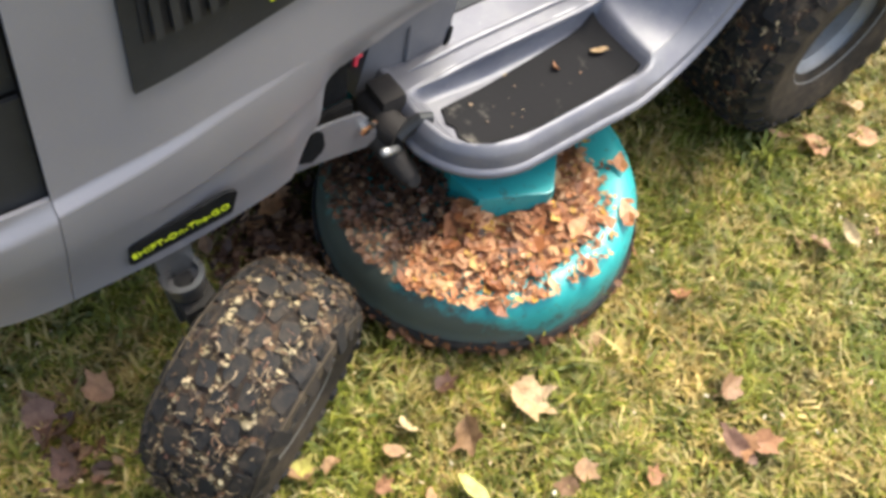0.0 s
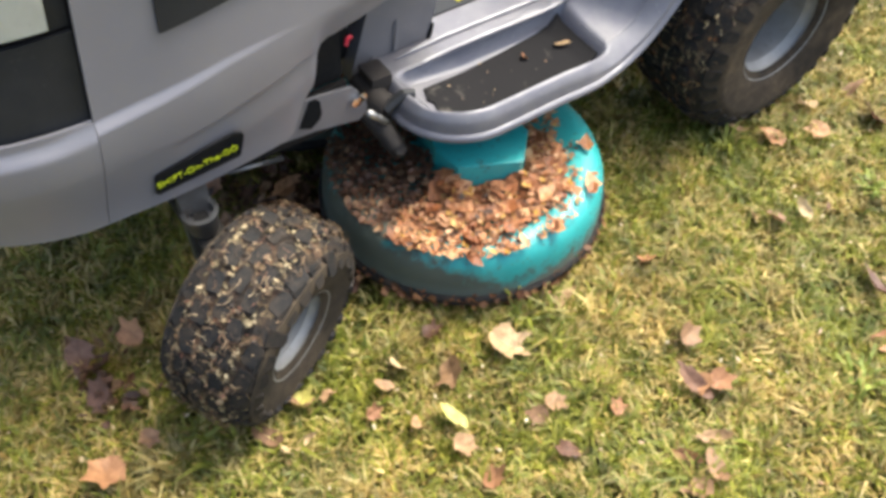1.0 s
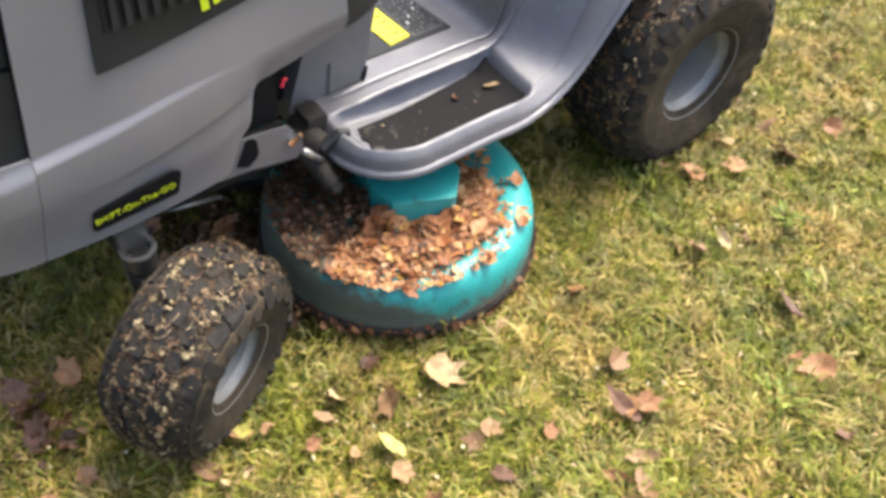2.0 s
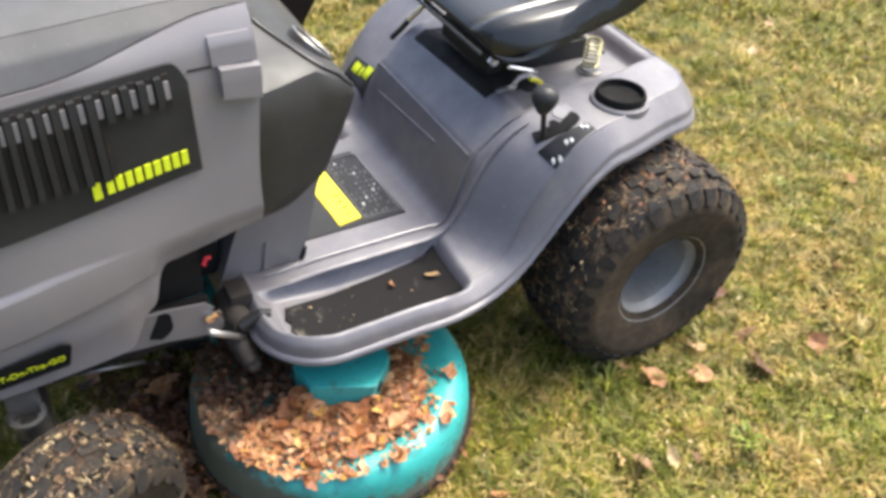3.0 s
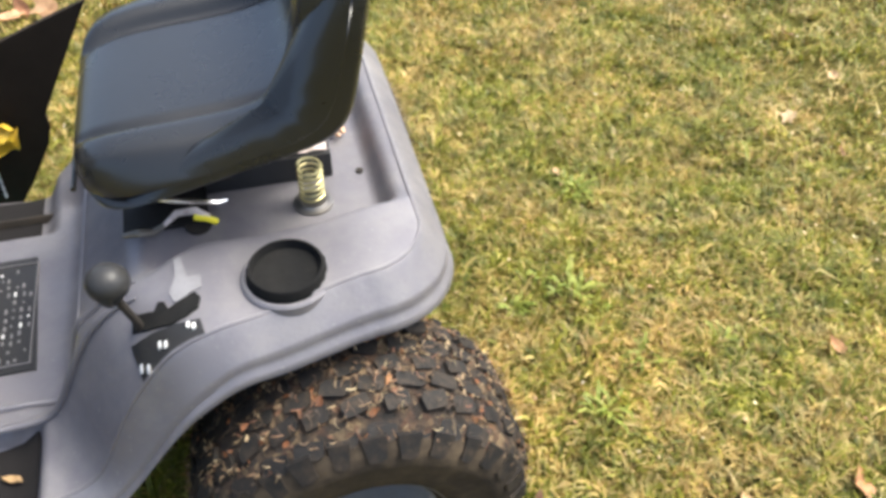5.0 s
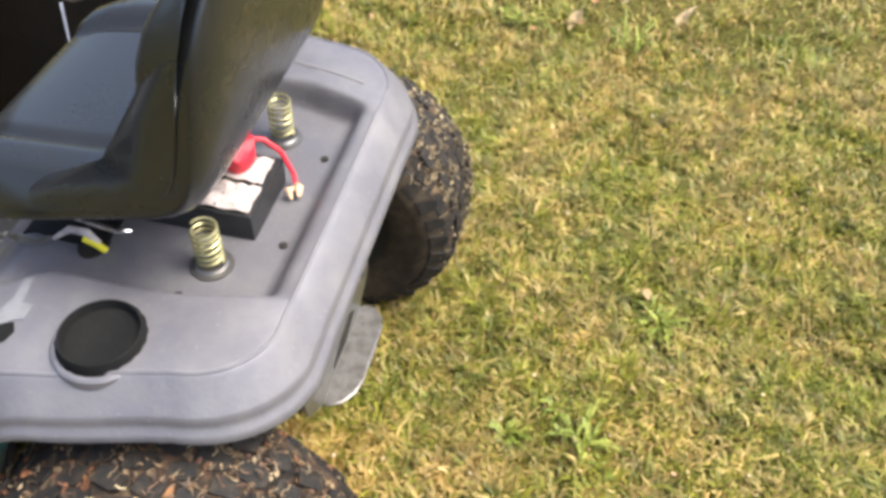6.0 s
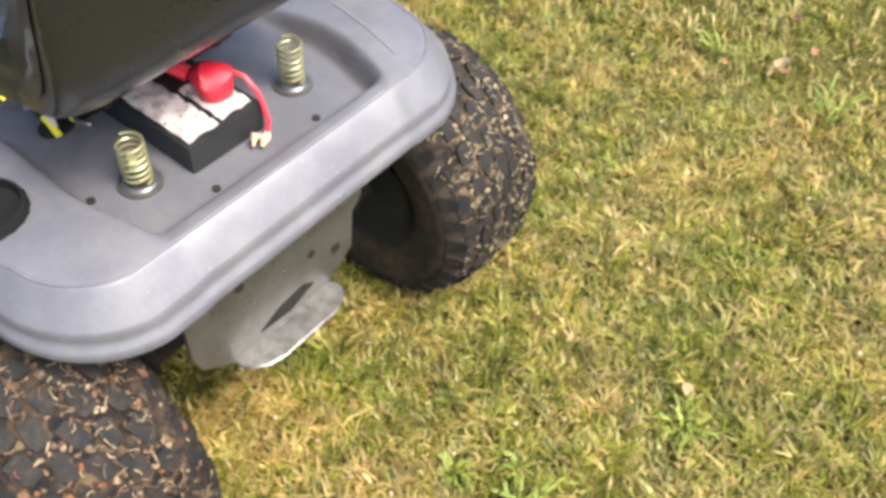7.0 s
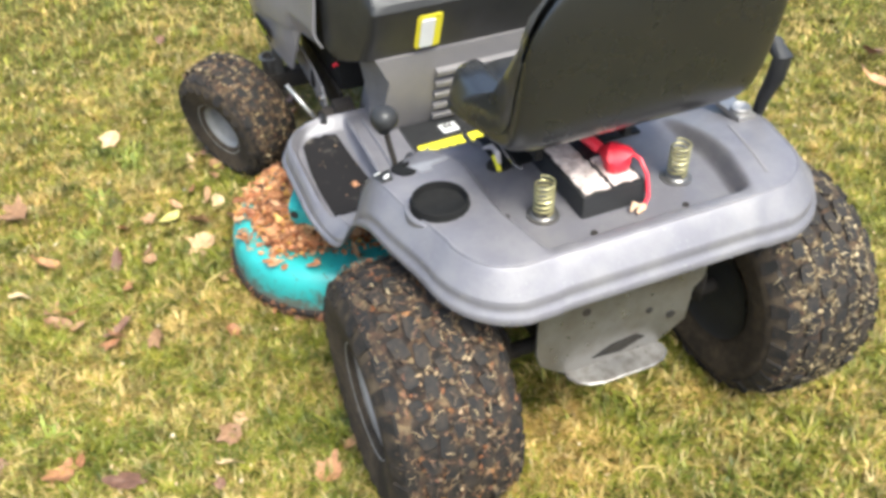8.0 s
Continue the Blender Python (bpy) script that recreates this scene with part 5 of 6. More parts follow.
# ---- wheels ----
def wheel(name, at, radius, width, rim_r, steer, camber, side, lug_rows, lug_count, label):
    """A wheel: its hub with the tyre and rim as parts. side -1: the outside looks to -y."""
    place = pose(*at, 0, 0, steer) @ pose(0, 0, 0, camber)
    out = place @ Matrix(((1, 0, 0, 0), (0, 0, side, 0), (0, 1, 0, 0), (0, 0, 0, 1)))
    h = width / 2
    bm = bmesh.new()
    lathe(bm, [(0.0, h * 0.14), (0.010, h * 0.14), (0.012, h * 0.11), (0.012, h * 0.0), (0.02, -h * 0.02), (0.02, -h * 0.2)], 24, out)
    hub = part(name, bm, RIM, mower, label)
    bm = bmesh.new()
    g = radius - rim_r
    prof = [(rim_r - 0.012, -h * 0.80), (rim_r + 0.003, -h * 0.90), (rim_r + 0.010, -h * 0.94), (rim_r + g * 0.25, -h * 0.99), (rim_r + g * 0.48, -h * 1.03), (rim_r + g * 0.54, -h * 1.045), (rim_r + g * 0.60, -h * 1.02), (rim_r + g * 0.72, -h * 0.975), (radius - 0.030, -h * 0.91)]
    for mirror in (1, -1):
        lathe(bm, [(r, y * mirror) for r, y in prof], 72, out)
    tyre = part("tyre", bm, SIDEWALL, hub, "black rubber tyre caked with clippings", sharp=60)
    bm = bmesh.new()
    lathe(bm, [(radius - 0.031, -h * 0.915), (radius - 0.018, -h * 0.76), (radius - 0.0095, -h * 0.35), (radius - 0.0082, 0), (radius - 0.0095, h * 0.35), (radius - 0.018, h * 0.76), (radius - 0.031, h * 0.915)], 110, out)
    part("packed_tread", bm, PACKED, tyre, "clippings packed into the tread")
    bm = bmesh.new()
    rng = random.Random(7)
    for i in range(lug_count):
        for j in range(lug_rows):
            v = -1 + 2 * (j + 0.5) / lug_rows
            a = 2 * math.pi * (i + (0.5 if j % 2 else 0.0)) / lug_count + rng.uniform(-0.012, 0.012)
            r = radius - 0.017 - 0.055 * max(0.0, abs(v) - 0.55)
            lx = (2 * math.pi * radius / lug_count) * rng.uniform(0.31, 0.40)
            ly = h * rng.uniform(0.66, 0.78) / lug_rows
            tilt = -math.copysign(0.55, v) * max(0.0, abs(v) - 0.45) * 2.2
            m = out @ Matrix.Rotation(a, 4, "Z") @ Matrix.Translation((r, 0, v * h * 0.90)) @ Matrix.Rotation(tilt, 4, "Y") @ Matrix.Rotation((0.20 if j % 2 else -0.20) + rng.uniform(-0.10, 0.10), 4, "X")
            top = 0.0135 + rng.uniform(-0.0045, 0.0015)
            slab(bm, [(-ly, -lx * 0.92), (-ly * 0.9, -lx), (ly * 0.55, -lx), (ly, -lx * 0.62), (ly, lx * 0.92), (ly * 0.9, lx), (-ly * 0.55, lx), (-ly, lx * 0.62)], top, m @ Matrix(((0, 0, 1, 0), (0, 1, 0, 0), (1, 0, 0, 0), (0, 0, 0, 1))))
    for e in (-1, 1):
        for i in range(lug_count):
            a = 2 * math.pi * (i + 0.25) / lug_count + rng.uniform(-0.01, 0.01)
            lx = math.pi * radius / lug_count * rng.uniform(0.50, 0.66)
            m = out @ Matrix.Rotation(a, 4, "Z") @ Matrix.Translation((radius - 0.040, 0, e * h * 0.90)) @ Matrix.Rotation(-e * 1.05, 4, "Y") @ Matrix.Rotation(rng.uniform(-0.12, 0.12), 4, "X")
            slab(bm, [(-0.017, -lx), (0.016, -lx * 0.7), (0.019, 0.0), (0.016, lx * 0.7), (-0.017, lx)], rng.uniform(0.008, 0.011), m @ Matrix(((0, 0, 1, 0), (0, 1, 0, 0), (1, 0, 0, 0), (0, 0, 0, 1))))
    part("tread", bm, RUBBER, tyre, "staggered turf tread blocks", False)
    bm = bmesh.new()
    rp = [(rim_r - 0.006, h * 0.90), (rim_r + 0.001, h * 0.90), (rim_r + 0.003, h * 0.91), (rim_r + 0.002, h * 0.89), (rim_r - 0.004, h * 0.83), (rim_r - 0.008, h * 0.72), (rim_r - 0.018, h * 0.60), (rim_r - 0.021, -h * 0.16), (rim_r - 0.030, -h * 0.30), (rim_r * 0.60, -h * 0.34), (rim_r * 0.50, -h * 0.26), (rim_r * 0.36, -h * 0.26), (rim_r * 0.34, -h * 0.02), (rim_r * 0.30, h * 0.02), (0.0, h * 0.02)]
    lathe(bm, rp[1:], 56, out)
    rim = part("rim", bm, RIM, hub, "pale grey steel rim", sharp=24)
    bm = bmesh.new()
    lathe(bm, [(rim_r + 0.005, -h * 0.95), (rim_r - 0.004, -h * 0.92), (rim_r - 0.012, -h * 0.89), (rim_r * 0.6, -h * 0.86), (0.0, -h * 0.85)], 56, out)
    part("inner_rim", bm, BLACK, hub, "dark disc closing the inside of the rim", sharp=50)
    bm = bmesh.new()
    tube(bm, [out @ Vector((rim_r * 0.66, 0, -h * 0.32)), out @ Vector((rim_r * 0.68, 0, -h * 0.02))], 0.0045, 8)
    part("valve", bm, BLACK, rim, "black valve stem")
    bm = bmesh.new()
    slab(bm, [(-rim_r * 0.62, -rim_r * 0.28), (-rim_r * 0.28, -rim_r * 0.28), (-rim_r * 0.28, rim_r * 0.05), (-rim_r * 0.62, rim_r * 0.05)], 0.002, out @ Matrix.Translation((0, 0, -h * 0.335)))
    part("sticker", bm, WHITE, rim, "pale square sticker")
    return out, radius, h, lug_rows, lug_count


REAR = [wheel("rear_wheel", (0.003, s * (0.389 if s < 0 else 0.381), 0.245), 0.254, 0.236, 0.112, 0, 0, s, 7, 30, "large rear wheel with turf tyre") for s in (-1, 1)]
FRONT = [wheel("front_wheel", (-1.207, s * 0.492, 0.181), 0.184, 0.165, 0.080, 29, 8, s, 5, 24, "small front wheel turned hard over") for s in (-1, 1)]

# ---- discharge flap on the far side, its cord and tag ----
bm = bmesh.new()
m_f = Matrix(((1, 0, 0, 0), (0, 0, 1, 0.49), (0, 1, 0, 0), (0, 0, 0, 1)))
slab(bm, [(-0.95, 0.13), (-0.60, 0.13), (-0.555, 0.19), (-0.492, 0.29), (-0.478, 0.33), (-0.480, 0.36), (-0.335, 0.60), (-0.46, 0.552), (-0.575, 0.506), (-0.64, 0.515), (-0.80, 0.56), (-0.95, 0.56)], 0.012, m_f, 0.002)
flap = part("discharge_flap", bm, FLAP, mower, "dark plastic discharge flap tied upright")
bm = bmesh.new()
run = [Vector(p) for p in ((-0.598, 0.487, 0.502), (-0.600, 0.480, 0.44), (-0.603, 0.474, 0.35), (-0.610, 0.470, 0.18))]
for turn in (0.0, math.pi):
    pts = []
    for k in range(97):
        t = k / 96 * 3
        i = min(2, int(t))
        c = run[i].lerp(run[i + 1], t - i)
        pts.append(c + Vector((0.0017 * math.cos(k * 0.9 + turn), 0.0017 * math.sin(k * 0.9 + turn), 0)))
    tube(bm, pts, 0.0017, 6)
cord = part("cord", bm, CORD, mower, "pale twisted cord holding the flap")
bm = bmesh.new()
m_tag = axes((-0.575, 0.464, 0.328), (0.80, -0.1, 0.5), (-0.5, 0, 0.8))
grid(bm, lambda u, v: m_tag @ Vector((u * 0.044, v * (0.028 - 0.02 * u * u * u * u + 0.006 * math.sin(3 * u)), 0.010 * math.sin(5 * u + 2 * v) + 0.008 * math.cos(6 * v - u))), span(-1, 1, 9), span(-1, 1, 9))
part("tag", bm, TAG, cord, "crumpled yellow tag", sharp=20)

# ---- loose litter ----
def flakes(name, places, size, mat, seed, label, category="leaf litter", wild=0.35):
    """Curled scraps of leaf as one piece of stuff: places are (point, normal)."""
    rng = random.Random(seed)
    verts, faces = [], []
    for p, nrm in places:
        p, nrm = Vector(p), Vector(nrm)
        t = nrm.orthogonal().normalized()
        t = (Matrix.Rotation(rng.uniform(0, 6.283), 3, nrm) @ t).normalized()
        nrm = (nrm + Vector((rng.gauss(0, wild), rng.gauss(0, wild), rng.gauss(0, wild)))).normalized()
        t = (t - nrm * t.dot(nrm)).normalized()
        b = nrm.cross(t)
        s = size * rng.uniform(0.45, 1.45)
        k = rng.uniform(0.25, 0.9)
        curl = rng.uniform(-0.5, 0.7)
        base = len(verts)
        for u, v in ((-1, -0.2), (-0.35, -k), (0.5, -k * 0.8), (1, rng.uniform(-0.3, 0.3)), (0.45, k), (-0.4, k * 0.75)):
            verts.append(p + s * (t * u * rng.uniform(0.6, 1.25) + b * v * rng.uniform(0.5, 1.35) + nrm * (curl * (v * v * 0.8 + u * u * 0.3) + rng.uniform(0, 0.25))))
        verts.append(p + nrm * s * 0.05)
        faces += [(base + i, base + (i + 1) % 6, base + 6) for i in range(6)]
    me = bpy.data.meshes.new(name)
    me.from_pydata(verts, [], faces)
    return tagged(link_mesh(name, me, mat, shade=False), label, category, kind="stuff")


def deck_litter(side, count, size, seed, label, shaded=False):
    rng = random.Random(seed)
    places = []
    while len(places) < count:
        a, r = rng.uniform(0, 2 * math.pi), 0.268 * math.sqrt(rng.random())
        dx, out = r * math.cos(a), r * math.sin(a)
        x, y = (DX + dx, DY - out) if side < 0 else (FX + dx, FY + out)
        keep = 1.0
        # scraps in this zone get the dark colours, painting the shade over the deck
        in_shade = dx < -0.02 and out < 0.052 + 0.4 * max(0.0, -dx - 0.09) + 0.05 * noise.noise((x * 14, y * 14, 1.7))
        if in_shade != shaded and (in_shade or rng.random() < 0.8):
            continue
        if r > 0.222:
            keep = 0.5 if in_shade else 0.07 + 0.30 * step(0.0, -0.15, dx)
        elif r > 0.195:
            keep = 1.0 if in_shade else 0.4
        if dx > 0.10:
            keep *= max(0.06, 1 - (dx - 0.10) / 0.07)
        if -0.08 < dx < 0.115 and -0.07 < out < 0.112 - 0.55 * max(0.0, dx - 0.01) - 0.55 * max(0.0, -dx):
            continue
        lump = 0.6 + 0.8 * noise.noise((x * 22, y * 22, 3.1))
        if rng.random() > keep * (0.45 + lump):
            continue
        heap = (0.010 + 0.036 * math.exp(-(((r - 0.12) / 0.075) ** 2))) * max(0.15, lump)
        places.append(((x, y, 0.155 + rng.random() * heap), (0, 0, 1)))
    return flakes("leaf_heap", places, size, SHADE_LITTER if shaded else LITTER, seed, label, wild=0.24)


deck_litter(-1, 5800, 0.0068, 11, "heap of dry brown leaf scraps lying on the deck")
deck_litter(-1, 2600, 0.0072, 17, "leaf scraps coloured dark for the shade on the deck's front half", True)
deck_litter(-1, 460, 0.0160, 13, "larger curled brown leaf scraps on the deck's heap")
deck_litter(-1, 60, 0.0220, 14, "whole curled leaves on top of the deck's heap")
deck_litter(1, 1500, 0.0095, 12, "heap of dry brown leaf scraps on the deck's far side")

# scraps along the deck's lip
rng = random.Random(5)
places = []
for k in range(330):
    a = rng.uniform(math.pi * 0.85, math.pi * 2.1)
    r = DR + rng.uniform(0.0, 0.012)
    places.append(((DX + r * math.cos(a), DY + r * math.sin(a), min(rng.uniform(0.036, 0.064), rng.uniform(0.036, 0.12))), (math.cos(a), math.sin(a), 0.4)))
flakes("lip_litter", places, 0.0075, RUSTY, 21, "leaf scraps stuck along the deck lip")


def tyre_litter(wh, count, size, seed, mat, label, lean=0.0):
    """Scraps packed along the grooves between the tread blocks, in patches; lean keeps one half cleaner."""
    out, radius, h, rows, around = wh
    rng = random.Random(seed)
    places = []
    for k in range(count):
        j, i = rng.randrange(rows), rng.randrange(around)
        if rng.random() < 0.42:
            v, a = -1 + 2 * (j + rng.gauss(0, 0.07)) / rows, rng.uniform(0, 2 * math.pi)
        else:
            f = rng.uniform(-0.6, 0.6)
            v = -1 + 2 * (j + 0.5 + f) / rows
            a = 2 * math.pi * (i + 0.5 + (0.5 if j % 2 else 0.0) + (0.10 if j % 2 else -0.10) * f * 2 + rng.gauss(0, 0.06)) / around
        if noise.noise((math.cos(a) * 6, math.sin(a) * 6, v * 2.4 + seed)) < rng.uniform(-0.14, 0.14) + lean * v or abs(v) > 1:
            continue
        r = radius - 0.006 - 0.07 * max(0, abs(v) - 0.6) + rng.uniform(-0.003, 0.0045)
        p = out @ Vector((r * math.cos(a), r * math.sin(a), v * h * 0.92))
        nrm = (out.to_3x3() @ Vector((math.cos(a), math.sin(a), v * 0.4))).normalized()
        if p.z > 0.02:
            places.append((p, nrm))
    return flakes("stuck_clippings", places, size, mat, seed, label, "clippings", 0.3)


def tyre_strands(wh, count, seed, label, mat=STUCK):
    """Thin dry blades lying over the tread, as one piece of stuff."""
    out, radius, h = wh[:3]
    rng = random.Random(seed)
    verts, faces = [], []
    for k in range(count):
        a, v = rng.uniform(0, 2 * math.pi), rng.uniform(-1, 1)
        if noise.noise((math.cos(a) * 7, math.sin(a) * 7, v * 3.5 + seed)) < rng.uniform(-0.30, 0.30):
            continue
        turn, long, w = rng.uniform(0, math.pi), rng.uniform(0.006, 0.020), rng.uniform(0.0005, 0.0012)
        bend = rng.uniform(-1.2, 1.2)
        base = len(verts)
        low = False
        for i in range(4):
            t = (i / 3 - 0.5) * long
            du, dv = math.cos(turn + bend * i / 3) * t, math.sin(turn + bend * i / 3) * t
            for e in (-w, w):
                uu, vv = du - e * math.sin(turn), v * h * 0.95 + dv + e * math.cos(turn)
                vv = max(-h, min(h, vv))
                r = radius + 0.0005 - 0.085 * max(0.0, abs(vv) / h - 0.6) + 0.002 * math.sin(i * 2.0 + k)
                p = out @ Vector((r * math.cos(a + uu / radius), r * math.sin(a + uu / radius), vv))
                low |= p.z < 0.02
                verts.append(p)
        if low:
            del verts[base:]
            continue
        faces += [(base + 2 * i, base + 2 * i + 1, base + 2 * i + 3, base + 2 * i + 2) for i in range(3)]
    me = bpy.data.meshes.new("grass_strands")
    me.from_pydata(verts, [], faces)
    return tagged(link_mesh("grass_strands", me, mat, shade=False), label, "clippings", kind="stuff")


for i, wh in enumerate(REAR):
    tyre_strands(wh, 2400, 51 + i, "pale dry grass strands stuck to the rear tyre", (STUCK, STRAWY)[i])
    tyre_litter(wh, 3600, 0.0040, 31 + i, (STUCK, STRAWY)[i], ("dry grass and leaf scraps stuck in the rear tyre's tread", "pale straw clippings packed in the rear tyre's tread")[i], (0.30, 0.0)[i])
tyre_litter(REAR[0], 700, 0.0058, 61, RUSTY, "orange leaf bits stuck in the rear tyre's tread", 0.22)
tyre_strands(REAR[0], 300, 65, "straw blades stuck to the rear tyre", STRAWY)
for i, wh in enumerate(FRONT):
    tyre_strands(wh, 1300, 55 + i, "pale dry grass strands stuck to the front tyre")
    tyre_litter(wh, 3400, 0.0042, 41 + i, STUCK, "dry grass and leaf scraps stuck in the front tyre's tread")
    tyre_litter(wh, 1600, 0.0046, 45 + i, STRAWY, "pale straw packed in the front tyre's tread")


def leaf_mesh(kind, seed, mat):
    """A dry leaf about 1 unit long: pointed lobes or a plain oval, folded and curled, with a stalk."""
    rng = random.Random(seed)
    bm = bmesh.new()
    n = 36
    lobes = [(0.0, 0.58, 0.42), (0.95, 0.52, 0.38), (-0.9, 0.48, 0.38), (1.9, 0.40, 0.40), (-2.0, 0.38, 0.40)]
    lobes = [(a + rng.uniform(-0.15, 0.15), r * rng.uniform(0.75, 1.1), w) for a, r, w in lobes]
    rim = []
    for k in range(n):
        a = -math.pi + 2 * math.pi * k / n
        if kind == "lobed":
            r = max([0.33] + [q * math.exp(-abs((a - c) / w) ** 1.7) for c, q, w in lobes]) + rng.uniform(-0.025, 0.025)
        else:
            u = abs(a) / math.pi
            r = 0.5 / math.sqrt(math.cos(a) ** 2 + (math.sin(a) / (0.42 + 0.1 * (seed % 3) * 0.6)) ** 2)
            r *= 1 + 0.16 * math.exp(-((u / 0.07) ** 2)) + 0.10 * math.exp(-(((u - 1) / 0.08) ** 2)) + 0.05 * (k % 3 == 0) + rng.uniform(-0.05, 0.03)
            if rng.random() < 0.12:
                r *= 0.75
        rim.append((r * math.cos(a), r * math.sin(a)))
    fold, cv, tw = rng.uniform(0.05, 0.55), rng.uniform(-0.5, 0.8), rng.uniform(-1.3, 1.3)

    def lift(x, y):
        return 0.05 + fold * abs(y) + cv * x * x + tw * x * y + 0.04 * math.sin(8 * x + seed) * math.cos(7 * y)

    rings = [[bm.verts.new((f * x, f * y, lift(f * x, f * y))) for x, y in rim] for f in (1.0, 0.66, 0.33)]
    c = bm.verts.new((0, 0, lift(0, 0)))
    for k in range(n):
        j = (k + 1) % n
        for p, q in zip(rings, rings[1:]):
            bm.faces.new((p[k], p[j], q[j], q[k]))
        bm.faces.new((rings[-1][k], rings[-1][j], c))
    tube(bm, [(-0.18, 0, lift(-0.18, 0)), (-0.42, 0.02, 0.05), (-0.62, 0.07, 0.09)], 0.010, 5)
    me = bpy.data.meshes.new("fallen_leaf")
    bm.to_mesh(me)
    bm.free()
    me.materials.append(mat)
    for p in me.polygons:
        p.use_smooth = True
    return me


TONES = {
    "pale": leaf_mat("pale_leaf", [(0.0, (0.42, 0.28, 0.14)), (0.5, (0.52, 0.37, 0.20)), (1.0, (0.60, 0.46, 0.26))], island=False),
    "tan": leaf_mat("tan_leaf", [(0.0, (0.24, 0.135, 0.07)), (0.5, (0.33, 0.20, 0.10)), (1.0, (0.40, 0.26, 0.13))], island=False),
    "orange": leaf_mat("orange_leaf", [(0.0, (0.30, 0.14, 0.065)), (0.5, (0.40, 0.205, 0.095)), (1.0, (0.48, 0.27, 0.135))], island=False),
    "dark": leaf_mat("dark_leaf", [(0.0, (0.10, 0.048, 0.03)), (0.5, (0.16, 0.085, 0.052)), (1.0, (0.22, 0.125, 0.08))], island=False),
    "yellow": leaf_mat("yellow_leaf", [(0.0, (0.46, 0.42, 0.10)), (1.0, (0.56, 0.52, 0.17))], island=False),
}
LEAVES = {tone: [leaf_mesh("plain" if k % 3 == 0 else "lobed", 60 + k, mat) for k in range(8)] for tone, mat in TONES.items()}
lrng = random.Random(77)
SAYS = {"pale": "pale buff fallen leaf lying on the grass", "tan": "dry tan fallen leaf lying on the grass", "orange": "orange-brown fallen leaf lying on the grass", "dark": "dark brown rotting leaf lying on the grass", "yellow": "yellowish green fallen leaf lying on the grass"}


def drop_leaf(x, y, size, z=0.029, label="", tilt=22, tone="tan"):
    ob = new("fallen_leaf", LEAVES[tone][lrng.randrange(8)])
    ob.matrix_world = pose(x, y, z, lrng.gauss(0, tilt), lrng.gauss(0, tilt), lrng.uniform(0, 360)) @ Matrix.Scale(size, 4)
    return tagged(ob, label or SAYS[tone], "leaf", "fallen leaves")


# places on the lawn and lengths in millimetres
FALLEN = {
    "pale": [(-0.848, -0.684, 72), (-1.035, -0.617, 42), (-0.697, -0.668, 56), (-0.24, -0.72, 31), (-0.127, -0.763, 42), (0.118, -0.552, 49), (0.771, -0.64, 50), (0.665, -0.489, 41), (0.376, 1.491, 68), (0.699, 1.594, 62), (0.832, 0.483, 32), (0.644, 0.439, 27), (-1.488, -0.861, 65), (-1.273, -0.654, 31), (-0.835, -1.155, 49), (-1.241, -0.650, 34)],
    "tan": [(-1.076, -0.635, 36), (-0.952, -0.682, 60), (-1.067, -0.731, 34), (-1.02, -0.805, 42), (-1.161, -0.606, 34), (-1.282, -0.618, 51), (-0.696, -1.068, 56), (-0.739, -1.078, 47), (-1.449, -0.508, 36), (-0.844, -0.827, 39), (0.26, -0.571, 54), (-0.079, -0.518, 36), (-0.645, 1.567, 79), (-1.194, -1.147, 80), (-0.552, -0.851, 50), (-0.202, -0.746, 50), (-1.21, -0.59, 47), (-0.879, -0.829, 38), (-0.658, -1.026, 42)],
    "orange": [(-0.57, -0.953, 45), (-1.115, -0.671, 28), (-0.598, -0.942, 42), (-0.712, -0.641, 25), (-0.717, -1.023, 38), (-0.76, -0.894, 29), (-0.502, -0.683, 38), (-0.257, -1.052, 32), (-1.396, -0.297, 53), (-1.531, -0.533, 69), (-1.01, -0.134, 64), (-1.011, -0.882, 42), (-0.026, -0.581, 58), (0.077, -0.623, 51), (0.401, -0.664, 51), (0.88, -0.512, 60), (0.494, -0.874, 75), (0.702, -0.713, 48), (-0.724, 1.604, 80), (-0.231, -1.094, 65), (-0.934, -1.09, 70), (-0.759, 1.523, 85)],
    "dark": [(-0.942, -0.593, 37), (-0.614, -0.924, 59), (-0.88, -0.909, 53), (-0.087, -0.789, 26), (-1.491, -0.285, 54), (-1.485, -0.385, 56), (-1.463, -0.334, 58), (-0.17, -0.964, 60), (0.217, -0.661, 70), (0.296, -0.433, 52), (-0.912, 1.655, 85)],
    "yellow": [(-1.006, -0.752, 47), (-1.205, -0.586, 39)],
}
for tone, places in FALLEN.items():
    for x, y, mm in places:
        drop_leaf(x, y, mm / 1000 * 1.32, tone=tone)
for k in range(150):
    x, y = lrng.uniform(-3.0, 1.9), lrng.uniform(-2.0, 2.4)
    if -1.2 < y < 1.2 and -1.6 < x < 0.95:
        continue
    drop_leaf(x, y, lrng.uniform(0.03, 0.06), tone=("pale", "tan", "orange", "dark")[k % 4])
for x, y in ((-1.05, -0.16), (-0.95, -0.02), (-1.12, -0.05)):
    drop_leaf(x, y, 0.055, tone="orange")
drop_leaf(-0.480, -0.336, 0.032, 0.314, "small pale leaf on the foot mat", tone="pale")
drop_leaf(-0.563, -0.327, 0.022, 0.314, "small reddish leaf scrap on the foot mat", tone="orange")
drop_leaf(-0.60, 0.052, 0.040, 0.352, "dry brown leaf on the mower's floor")


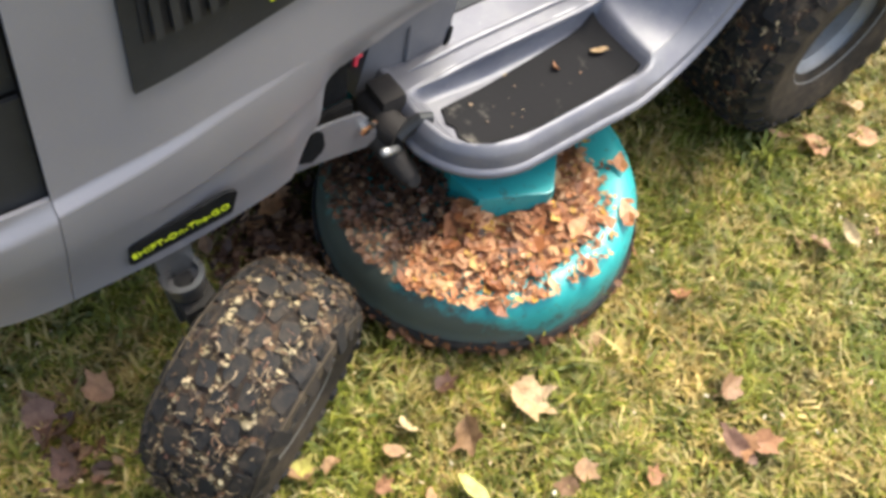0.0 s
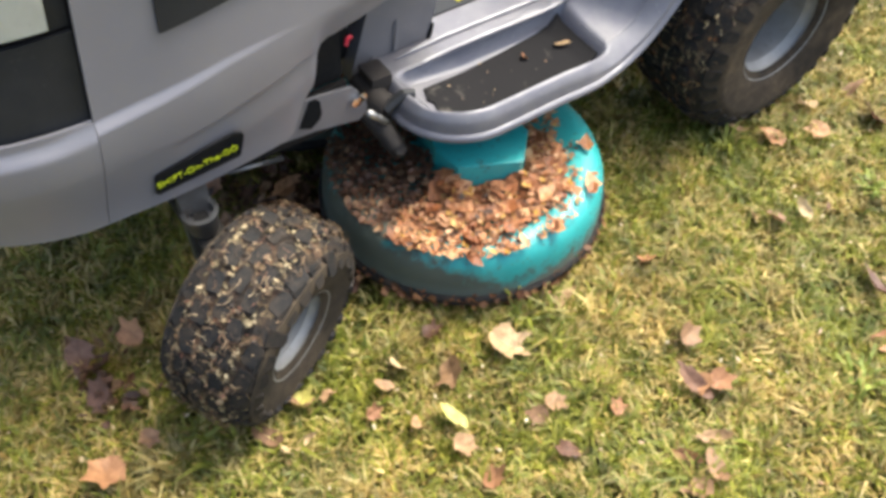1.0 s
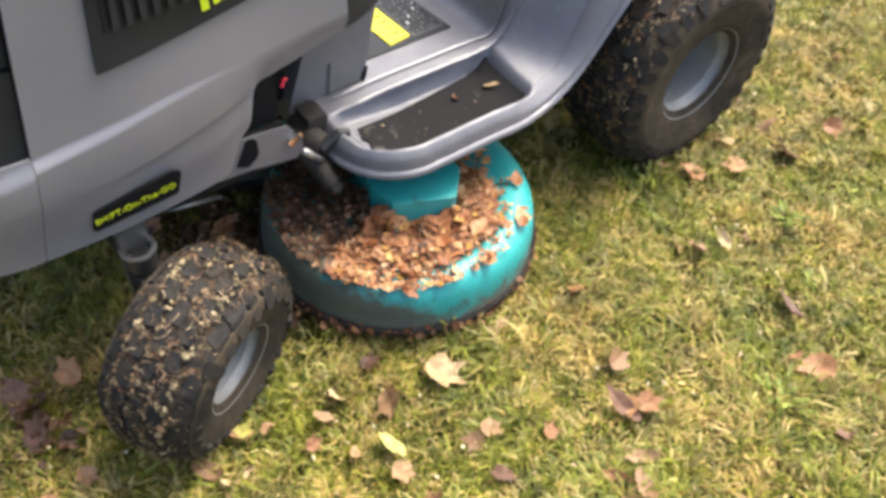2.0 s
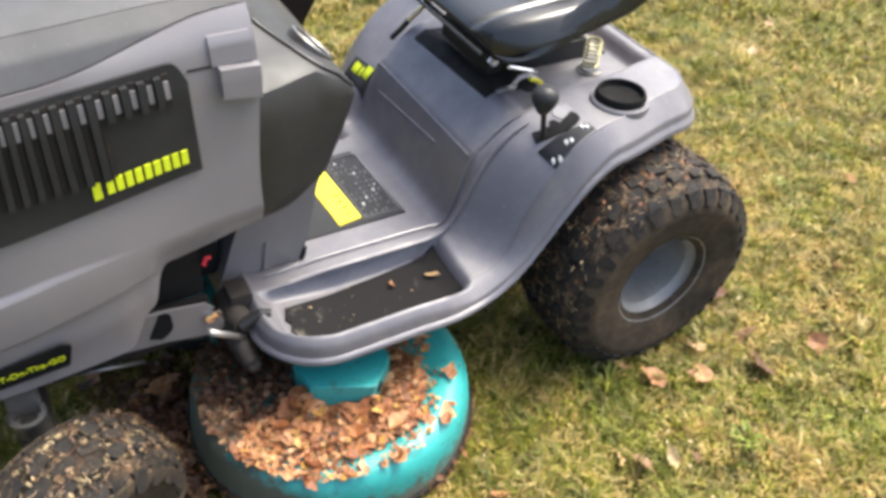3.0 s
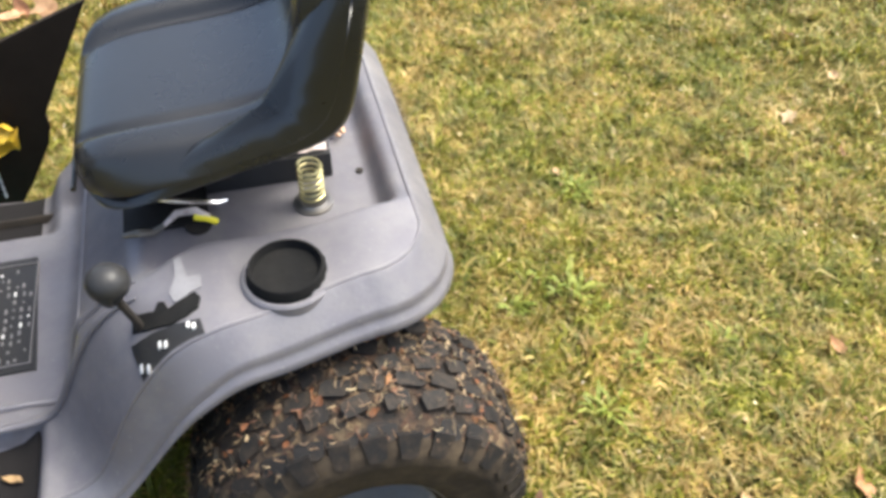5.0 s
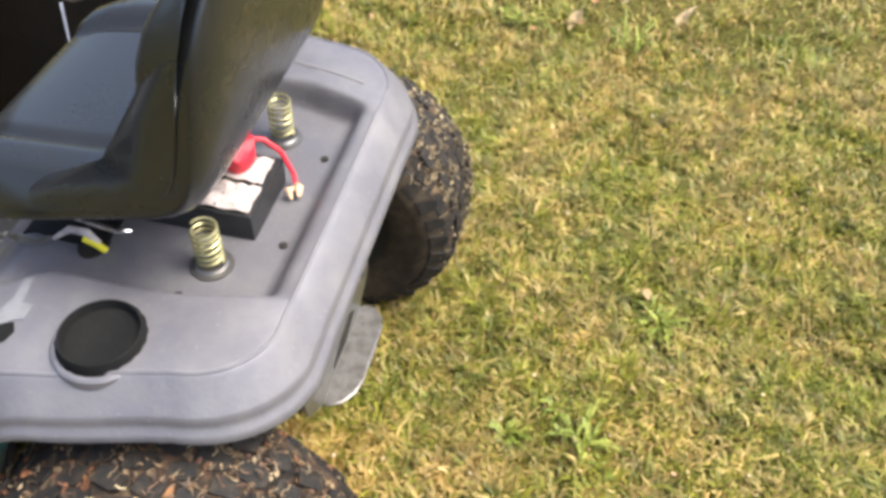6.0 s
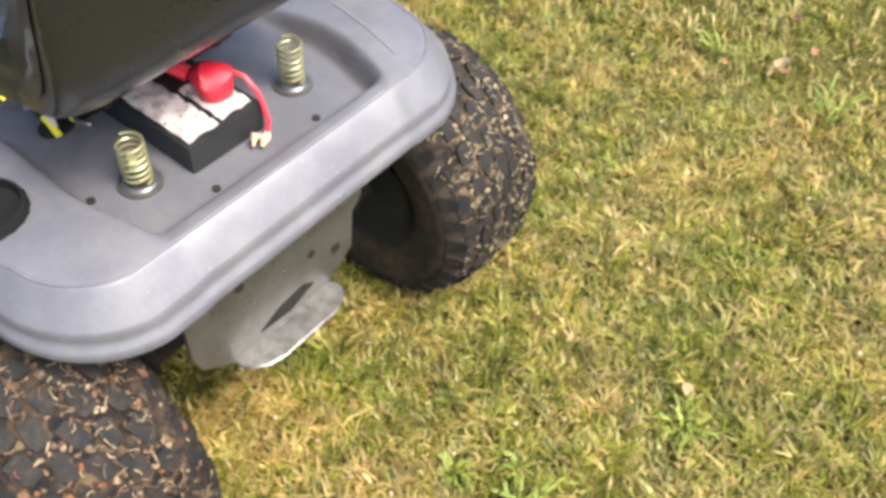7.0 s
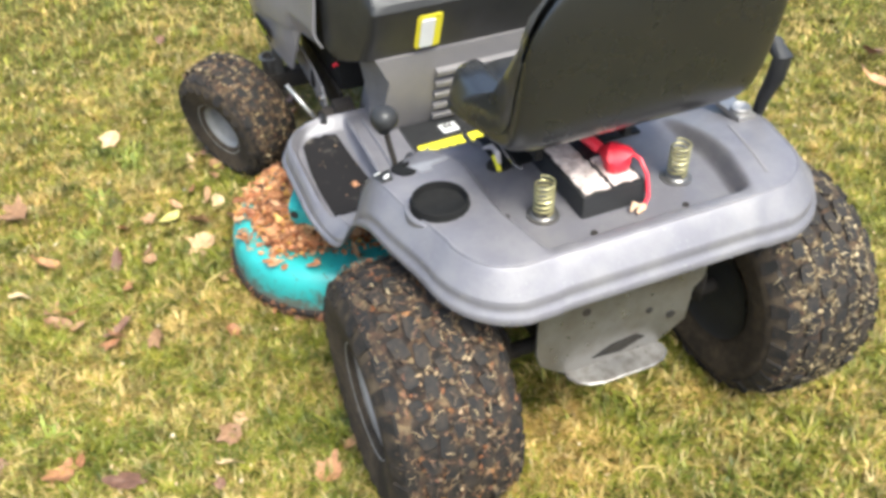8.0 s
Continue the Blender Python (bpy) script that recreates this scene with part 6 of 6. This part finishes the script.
# rotten scraps on the ground under the mower's front, coloured dark for its shade
crng = random.Random(29)
spots = []
while len(spots) < 800:
    x, y = crng.gauss(-1.03, 0.08), crng.gauss(-0.32, 0.15)
    if (x - DX) ** 2 + (y - DY) ** 2 > 0.30 ** 2 and y > -0.42 and x > -1.16:
        spots.append(((x, y, crng.uniform(0.012, 0.034)), (0, 0, 1)))
for k in range(60):
    spots.append(((crng.gauss(-1.475, 0.025), crng.gauss(-0.355, 0.04), crng.uniform(0.012, 0.03)), (0, 0, 1)))
flakes("rotten_scraps", spots, 0.015, SHADE_LITTER, 33, "rotten leaf scraps, coloured dark for the shade under the mower", wild=0.5)

# crumbs on the near foot mat
crng = random.Random(19)
spots = []
for k in range(15):
    x, y = crng.uniform(-0.76, -0.46), crng.uniform(-0.395, -0.295)
    spots.append(((x, y, body_z(x, y) + 0.006), (0, 0, 1)))
flakes("mat_crumbs", spots, 0.0030, STUCK, 23, "small leaf crumbs scattered on the foot mat")


# ---- green tufts in the lawn ----
def tufts(spots, seed):
    rng = random.Random(seed)
    verts, faces = [], []
    for x, y, r in spots:
        for k in range(26):
            a, long, w = rng.uniform(0, 6.283), r * rng.uniform(0.6, 1.2), rng.uniform(0.002, 0.0045)
            d, q = Vector((math.cos(a), math.sin(a), 0)), Vector((-math.sin(a), math.cos(a), 0))
            c = Vector((x + rng.uniform(-0.3, 0.3) * r, y + rng.uniform(-0.3, 0.3) * r, 0.004))
            up = rng.uniform(0.35, 0.9)
            base = len(verts)
            for t, ww in ((0.0, 0.6), (0.4, 1.0), (0.75, 0.8)):
                mid = c + d * (long * t) + Vector((0, 0, long * up * math.sin(t * 2.2)))
                verts += [mid - q * (w * ww), mid + q * (w * ww)]
            verts.append(c + d * long + Vector((0, 0, long * up * 0.6)))
            faces += [(base, base + 1, base + 3, base + 2), (base + 2, base + 3, base + 5, base + 4), (base + 4, base + 5, base + 6)]
    me = bpy.data.meshes.new("weed_tufts")
    me.from_pydata(verts, [], faces)
    return tagged(link_mesh("weed_tufts", me, WEED, shade=False), "fresh green weed tufts in the lawn", "weeds", kind="stuff")


WEED = leaf_mat("fresh_weed", [(0.0, (0.14, 0.185, 0.02)), (0.5, (0.22, 0.27, 0.035)), (1.0, (0.33, 0.35, 0.06))])
WEED_SPOTS = [(0.229, 1.452, 0.09), (0.668, 0.372, 0.06), (0.55, 1.40, 0.10), (0.41, 0.04, 0.04), (-1.35, -0.82, 0.05), (-1.20, -0.93, 0.05), (0.05, -0.80, 0.05), (0.50, -0.25, 0.06), (0.62, -0.15, 0.05), (0.55, 0.05, 0.07), (-0.35, -1.10, 0.06), (-1.02, -0.98, 0.05)]
trng = random.Random(9)
WEED_SPOTS += [(trng.uniform(-2.6, 1.8), trng.uniform(-1.6, 2.2), trng.uniform(0.02, 0.045)) for k in range(22)]
tufts(WEED_SPOTS, 15)
